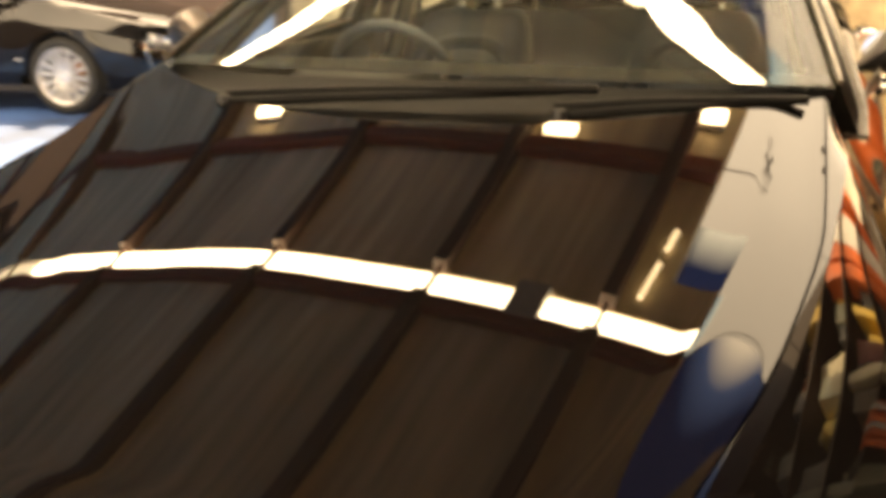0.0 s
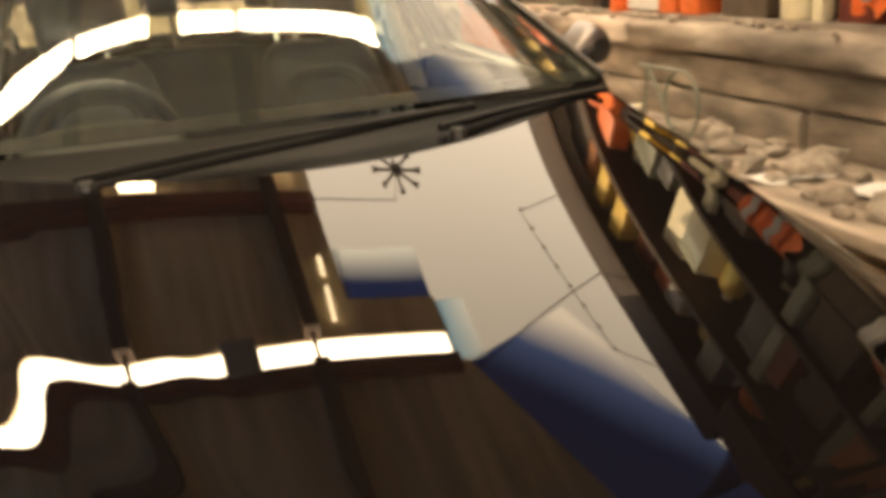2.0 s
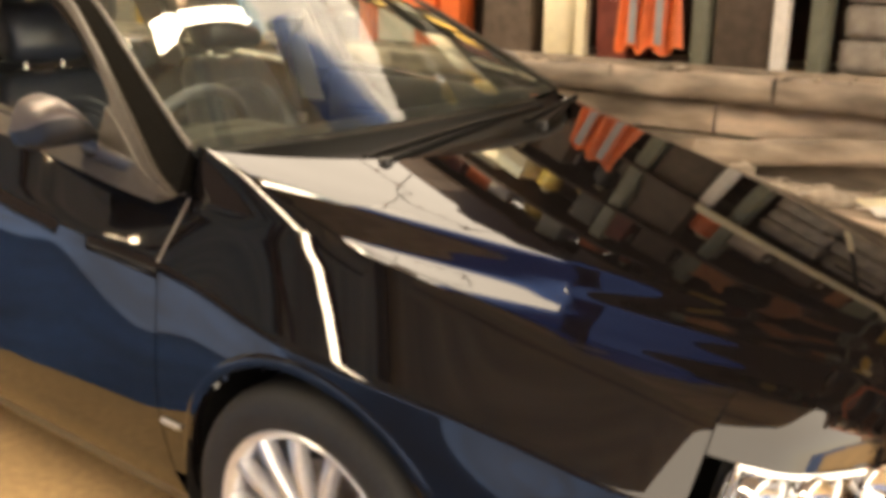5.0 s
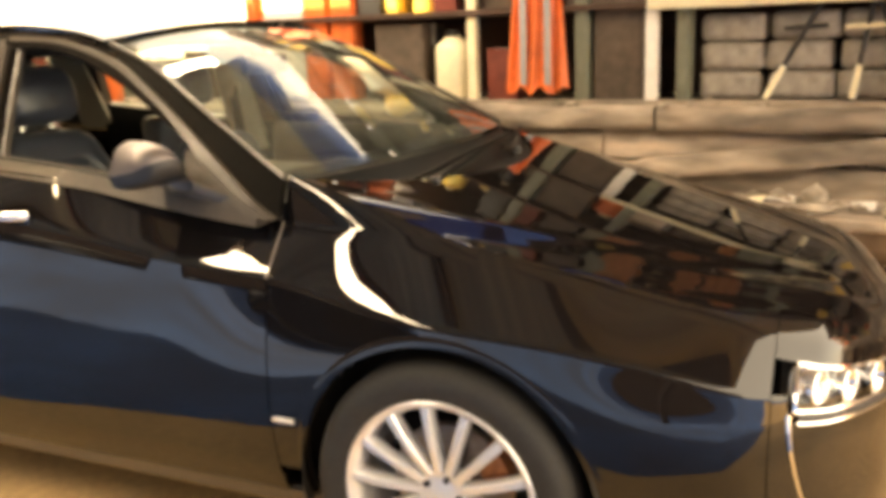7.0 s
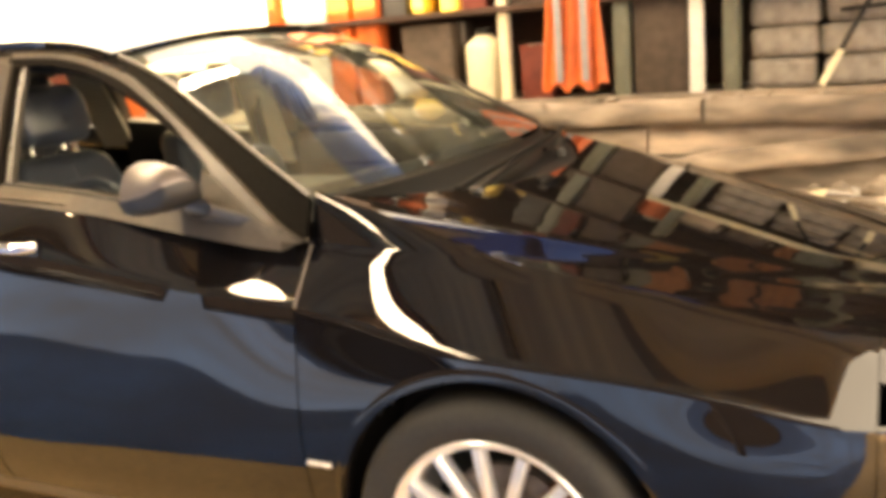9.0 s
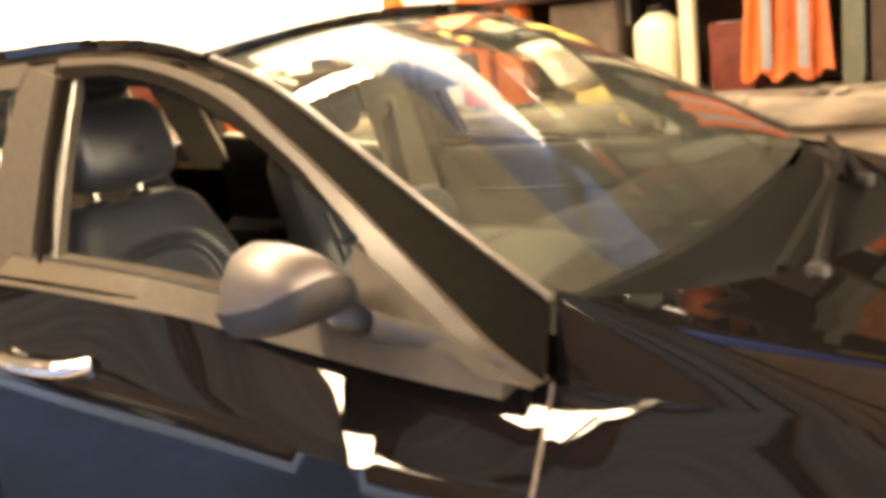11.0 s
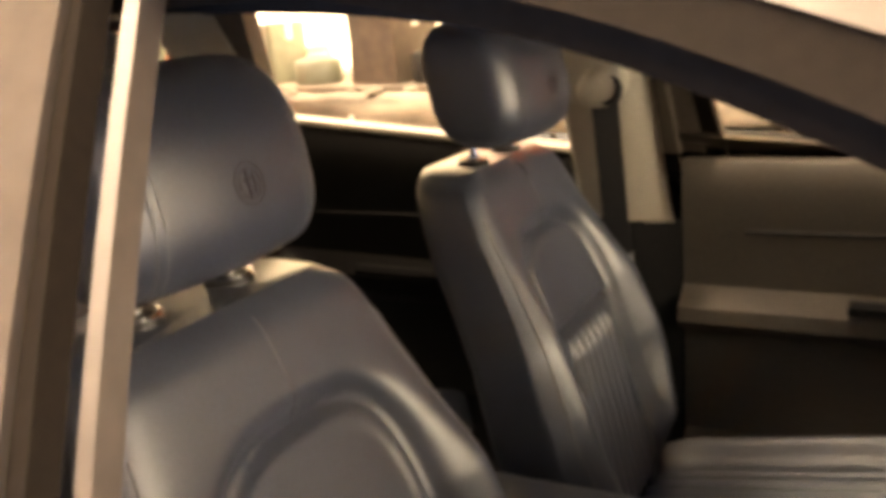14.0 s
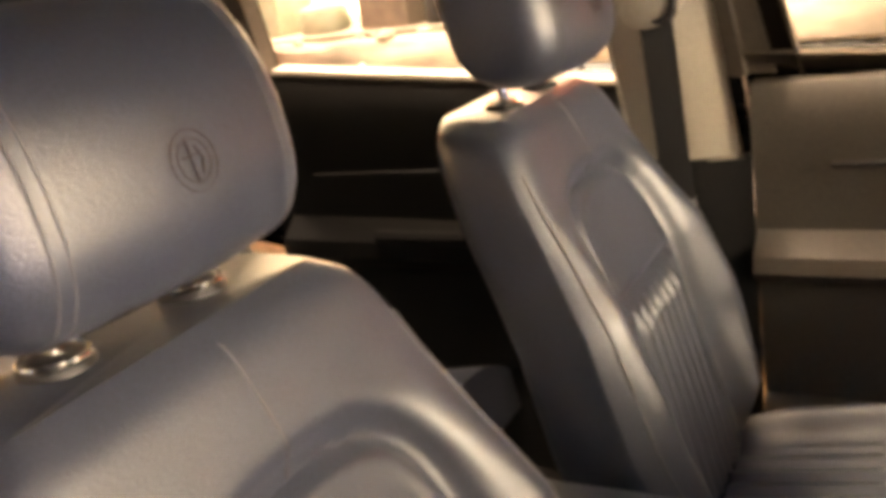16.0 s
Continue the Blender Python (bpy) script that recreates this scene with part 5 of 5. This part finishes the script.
PAL = [(DARKBOX, "dark brown carton"), (DARKBOX, "dark brown carton"), (YELLOW, "faded yellow carton"), (GREENGREY, "grey-green metal tin box"), (ORANGE, "orange painted box"),
       (WOOD, "rough wooden crate"), (CREAM, "cream coloured box"), (BLACK, "black plastic crate"), (REDWOOD, "dark red box"), (GREY, "grey dusty box")]
rng = random.Random(11)
for level, z in enumerate(SHELF_Z):
    x = -6.1
    while x < 4.0:
        w = rng.uniform(0.10, 0.34) if level == 0 else rng.uniform(0.06, 0.21)
        top = (SHELF_Z[level + 1] - z - 0.05) if level < 3 else 0.2
        h = min(top, rng.uniform(0.12, 0.42))
        if x < -2.55 and level > 0:
            x += w
            continue
        if level == 0 and -2.5 < x + w / 2 < 1.0:
            x += 0.25
            continue
        mat, lab = PAL[rng.randrange(len(PAL))]
        if level and rng.random() < 0.42:
            mat, lab = rng.choice(((DARKBOX, "dark brown carton"), (BLACK, "black plastic crate"), (RUST, "rust-brown tin box")))
        at = pose(x + w / 2, 2.08 + rng.uniform(-0.04, 0.05), z + 0.001, 0, 0, rng.uniform(-7, 7))
        if rng.random() < 0.25:
            canister(min(w, 0.2) / 2, h, rng.choice([CREAM, YELLOW, BLACK, GREENGREY, ORANGE]), "plastic canister on the crowded shelf", at)
        else:
            carton((w * 0.94, rng.uniform(0.2, 0.3), h), mat, lab + " on the crowded shelf", at)
        x += w + rng.uniform(0.005, 0.06)

# the goods that stand in plain view on the rail shelf
def slab(name, label, cat, x0, x1, z0, z1, mat, y=1.93, d=0.12, bevel=0.008):
    t = part(name, boxed((x0, y, z0), (x1, y + d, z1), bevel), mat)
    return tagged(t, label, cat)


Z0 = 1.041
slab("panel", "tall white painted board among the shelves", "board", -2.42, -2.14, 0.86 + 0.19, 2.3, PAPER)
for x0, x1 in ((-2.46, -2.42), (-2.13, -1.98), (-1.94, -1.80)):
    slab("orange_upright", "tall orange painted steel upright", "upright", x0, x1, Z0, 2.3, ORANGE)
canister(0.10, 0.36, CREAM, "cream plastic canister on the rail shelf", pose(-1.20, 2.02, Z0))
slab("beige_post", "thin beige timber post", "post", -1.075, -1.02, Z0, 2.2, CREAM, d=0.05)
carton((0.30, 0.25, 0.40), DARKBOX, "dark brown carton on the rail shelf", pose(-1.50, 2.07, Z0))
carton((0.17, 0.22, 0.26), REDWOOD, "dark red box on the rail shelf", pose(-0.88, 2.06, Z0))
jacket = thing("work_jacket", "bright orange work jacket hung from the shelf", "jacket")
rows = []
for k in np.linspace(0, 1, 20):
    z = 1.62 - 0.53 * k
    w = 0.13 + 0.035 * k
    rows.append([Vector((-0.66 + w * u, 1.90 - 0.035 * math.cos(u * 1.5) - 0.012 * math.sin(u * 14 + k * 3), z + 0.02 * math.sin(u * 9))) for u in np.linspace(-1, 1, 36)])
part("cloth", grid(rows, 0.012), ORANGE, jacket)
for u in (-0.055, 0.075):
    part("stripe", boxed((-0.66 + u - 0.018, 1.846, 1.12), (-0.66 + u + 0.018, 1.850, 1.58), 0.001), GREYBOX, jacket, "grey reflective stripe")
slab("green_upright", "grey-green steel upright of the shelves", "upright", -0.475, -0.405, Z0, 2.3, GREENGREY)
slab("brown_board", "dark brown board leaning behind the shelf", "board", -0.385, -0.135, Z0, 1.95, DARKBOX, 1.96)
slab("white_post", "white painted timber post", "post", -0.12, -0.06, Z0, 1.48, PAPER, d=0.05)
slab("green_upright", "grey-green steel upright of the shelves", "upright", 0.03, 0.09, Z0, 2.3, GREENGREY)
top_board = slab("shelf_edge", "pale timber edge of the upper shelf", "board", -0.10, 1.4, 1.46, 1.52, CREAM, 1.88, 0.03)
stones = random.Random(3)
for r in range(3):
    for c in range(4):
        x, z = 0.13 + c * 0.305 + stones.uniform(-0.012, 0.012), Z0 + 0.001 + r * 0.132
        bm = boxed((-0.142, -0.08, 0), (0.142, 0.08, 0.126), 0.030)
        for v in bm.verts:
            v.co += Vector((stones.uniform(-0.006, 0.006), stones.uniform(-0.006, 0.006), stones.uniform(-0.004, 0.0)))
        t = part("stone_block", bm, GREY, angle=70)
        t.matrix_world = pose(x + 0.142, 2.06, z + 0.004, 0, 0, stones.uniform(-4, 4))
        tagged(t, "rough grey stone block in a stack", "stone block", "stacked stone blocks")
for x, tilt in ((0.44, 0.05), (0.80, 0.015), (1.02, -0.03)):
    rod = thing("leaning_rod", "thin dark rod with a pale foot leaning on the shelf", "rod", "leaning rods")
    foot, top = Vector((x, 1.92, Z0 + 0.012)), Vector((x + tilt * 4.4, 1.945, Z0 + 0.43))
    part("foot", tube([foot, foot.lerp(top, 0.34)], 0.014, 8), CREAM, rod, "pale wooden foot")
    part("shaft", tube([foot.lerp(top, 0.34), foot.lerp(top, 0.7), top], 0.012, 8), BLACK, rod)
    part("crossbar", tube([foot.lerp(top, 0.72) - Vector((0.09, 0.004, 0)), foot.lerp(top, 0.72) + Vector((0.09, 0.004, 0.01))], 0.011, 8), CREAM if x > 0.7 else BLACK, rod)
# bench clutter: wire frame, papers, tins
fr = thing("wire_stand", "thin grey wire stand with a round loop on the bench", "wire stand")
BX, BY, BZ = -1.62, 1.58, 0.628
part("loop", tube([(BX + 0.30 + 0.12 * math.cos(a), BY, BZ + 0.14 + 0.12 * math.sin(a)) for a in np.linspace(0, 2 * math.pi, 33)[:-1]], 0.007, 6, True), GREENGREY, fr)
part("leg", tube([(BX, BY, BZ + 0.006), (BX + 0.05, BY, BZ + 0.26)], 0.007, 6), GREENGREY, fr)
part("leg", tube([(BX + 0.05, BY, BZ + 0.26), (BX + 0.26, BY, BZ + 0.02)], 0.007, 6), GREENGREY, fr)
part("crossbar", tube([(BX - 0.02, BY, BZ + 0.26), (BX + 0.28, BY, BZ + 0.26)], 0.007, 6), GREENGREY, fr)
rng = random.Random(21)
for k in range(16):
    x = rng.uniform(-2.6, 1.4)
    bm = grid([[Vector((u * 0.07, v * 0.05, 0.006 + 0.012 * math.sin(u * 2 + k) * v)) for u in np.linspace(-1, 1, 6)] for v in np.linspace(-1, 1, 5)], 0.003)
    t = part("paper_scrap", bm, PAPER if k % 3 else CREAM)
    t.matrix_world = pose(x, rng.uniform(1.42, 1.78), 0.632, rng.uniform(-3, 3), rng.uniform(-3, 3), rng.uniform(0, 180))
    tagged(t, "crumpled pale paper scrap on the bench", "paper", "scraps on the bench")
RUBBLE = material("grey_brown_rubble", (0.31, 0.26, 0.21), 0.9, grain=0.35, scale=25, bump=0.6, stain=0.4, stain_scale=5)
rub = bmesh.new()
rng = random.Random(31)
lumps = [(rng.uniform(-4.6, 3.6), rng.uniform(1.40, 1.80), 0.627, rng.uniform(0.018, 0.062)) for _ in range(260)]
lumps += [(rng.uniform(-4.6, 3.6), rng.uniform(1.80, 1.96), 1.020, rng.uniform(0.010, 0.030)) for _ in range(150)]
for x, y, z, rad in lumps:
    if -2.6 < x < -1.0 and z < 1 and rng.random() < 0.5:
        continue
    vs = bmesh.ops.create_icosphere(rub, subdivisions=1, radius=rad)["verts"]
    turn = Matrix.Translation((x, y, z + rad * 0.40)) @ Matrix.Rotation(rng.uniform(0, 6.28), 4, 'Z') @ Matrix.Diagonal((rng.uniform(0.9, 1.9), rng.uniform(0.7, 1.2), rng.uniform(0.45, 0.85), 1))
    for v in vs:
        v.co = turn @ (v.co * rng.uniform(0.72, 1.2))
rubble = part("rubble", rub, RUBBLE, angle=60)
tagged(rubble, "broken stones and dusty rubbish strewn on the bench and rail", "rubble", kind="stuff")
fun = thing("funnel", "grey-white plastic funnel standing upside down on the shelf", "funnel", at=pose(-2.95, 1.72, 0.627))
part("cone", lathe([(0.085, 0.0), (0.088, 0.012), (0.03, 0.16), (0.012, 0.20), (0.009, 0.33)], 32, 'z'), PAPER, fun)
part("lip", lathe([(0.085, 0.0), (0.094, 0.002), (0.094, 0.014), (0.086, 0.016)], 32, 'z'), PAPER, fun)
for x0, x1 in ((-3.75, -3.30),):
    t = part("orange_drum", lathe([(0.0001, 0.0), (0.15, 0.0), (0.16, 0.02), (0.15, 0.2), (0.16, 0.22), (0.15, 0.42), (0.16, 0.44), (0.15, 0.62), (0.0001, 0.62)], 36, 'z'), ORANGE)
    t.matrix_world = pose((x0 + x1) / 2, 1.60, 0.627)
    tagged(t, "orange metal drum standing on the bench", "drum", "orange drums")
wires = thing("overhead_wires", "thin dark cables strung from the roof edge to the shelves", "cable")
for a, b, sag in (((-1.1, EDGE, ROOF_Z + 0.02), (-1.5, 1.86, 2.775), 0.03),):
    pts = [Vector(a).lerp(Vector(b), u) - Vector((0, 0, sag * math.sin(math.pi * u))) for u in np.linspace(0, 1, 20)]
    part("cable", tube(pts, 0.004, 6), BLACK, wires)
bulbs = thing("string_of_bulbs", "string of small red bulbs along the shelf top", "string lights")
pts = [Vector((-2.0, 1.60, 2.86)).lerp(Vector((-0.9, 1.60, 2.70)), u) for u in np.linspace(0, 1, 8)]
part("cord", tube([Vector((-2.05, 1.86, 2.774))] + pts + [Vector((-0.85, 1.86, 2.774))], 0.003, 5), BLACK, bulbs)
for p in pts:
    part("bulb", lathe([(0.0001, -0.02), (0.008, -0.016), (0.010, -0.007), (0.006, 0.003), (0.0001, 0.004)], 12, 'z'), REDWOOD, bulbs).location = p
glow = bpy.data.materials.new("lamp_glow")
glow.use_nodes = True
glow.node_tree.nodes["Principled BSDF"].inputs["Emission Color"].default_value = (1.0, 0.9, 0.72, 1)
glow.node_tree.nodes["Principled BSDF"].inputs["Emission Strength"].default_value = 16
for x, y in ((-2.37, -0.49), (-2.52, 0.294), (-2.49, -2.66)):
    lamp = thing("ceiling_lamp", "small lit tube lamp under the roof boards", "ceiling lamp", "ceiling lamps", pose(x, y, ROOF_Z))
    part("base", boxed((-0.030, -0.10, -0.03), (0.030, 0.10, -0.001), 0.006), PAPER, lamp)
    part("diffuser", boxed((-0.024, -0.092, -0.05), (0.024, 0.092, -0.031), 0.009), glow, lamp, "glowing white diffuser")
star = thing("hanging_wheel", "small brown spoked wheel hung from a bracket at the roof edge", "wheel")
C = Vector((-2.30, 0.965, 2.92))
part("bracket", tube([(-2.30, NOTCH - 0.02, ROOF_Z - 0.015), (-2.30, 0.97, ROOF_Z - 0.015)], 0.003, 6), DARKWOOD, star)
part("cord", tube([(-2.30, 0.965, ROOF_Z - 0.015), C], 0.003, 5), BLACK, star)
part("hub", lathe([(0.0001, 0.012), (0.03, 0.01), (0.03, -0.01), (0.0001, -0.012)], 16, 'z'), DARKWOOD, star).location = C
for k in range(8):
    a = k * math.pi / 4
    d = Vector((math.cos(a), math.sin(a), 0))
    part("spoke", tube([C + d * 0.02, C + d * 0.10, C + d * 0.135], [0.007, 0.007, 0.016], 6), DARKWOOD, star)
# glowing strip added in place of daylight glinting along the roof's notch
tube_lamp = thing("tube_lamp", "broken glowing strip added for daylight glinting under the roof boards", "tube lamp")
glint_glow = glow.copy()
glint_glow.node_tree.nodes["Principled BSDF"].inputs["Emission Strength"].default_value = 3
for xa, ya, xb, yb in ((-1.890, 0.391, -1.775, 0.383), (-1.690, 0.378, -1.480, 0.362)):
    part("tube", tube([(xa, ya, ROOF_Z - 0.035), (xb, yb, ROOF_Z - 0.035)], 0.014, 10), glint_glow, tube_lamp)
    part("holder", boxed((xa + 0.01, ya - 0.012, ROOF_Z - 0.03), (xa + 0.03, ya + 0.012, ROOF_Z - 0.001), 0.003), BLACK, tube_lamp)
for ob in scene.collection.objects:
    if ob.parent is None and ob.type in ('MESH', 'EMPTY') and ob not in (car, ground):
        ob.matrix_basis = SHED @ ob.matrix_basis

# ---------------------------------------------------------------- the second car, out in the yard
parked = copy_thing(car, pose(-5.8, -5.35, -0.02, 0, 0, 98))
tagged(parked, "dark car parked in the sunny yard", "car")
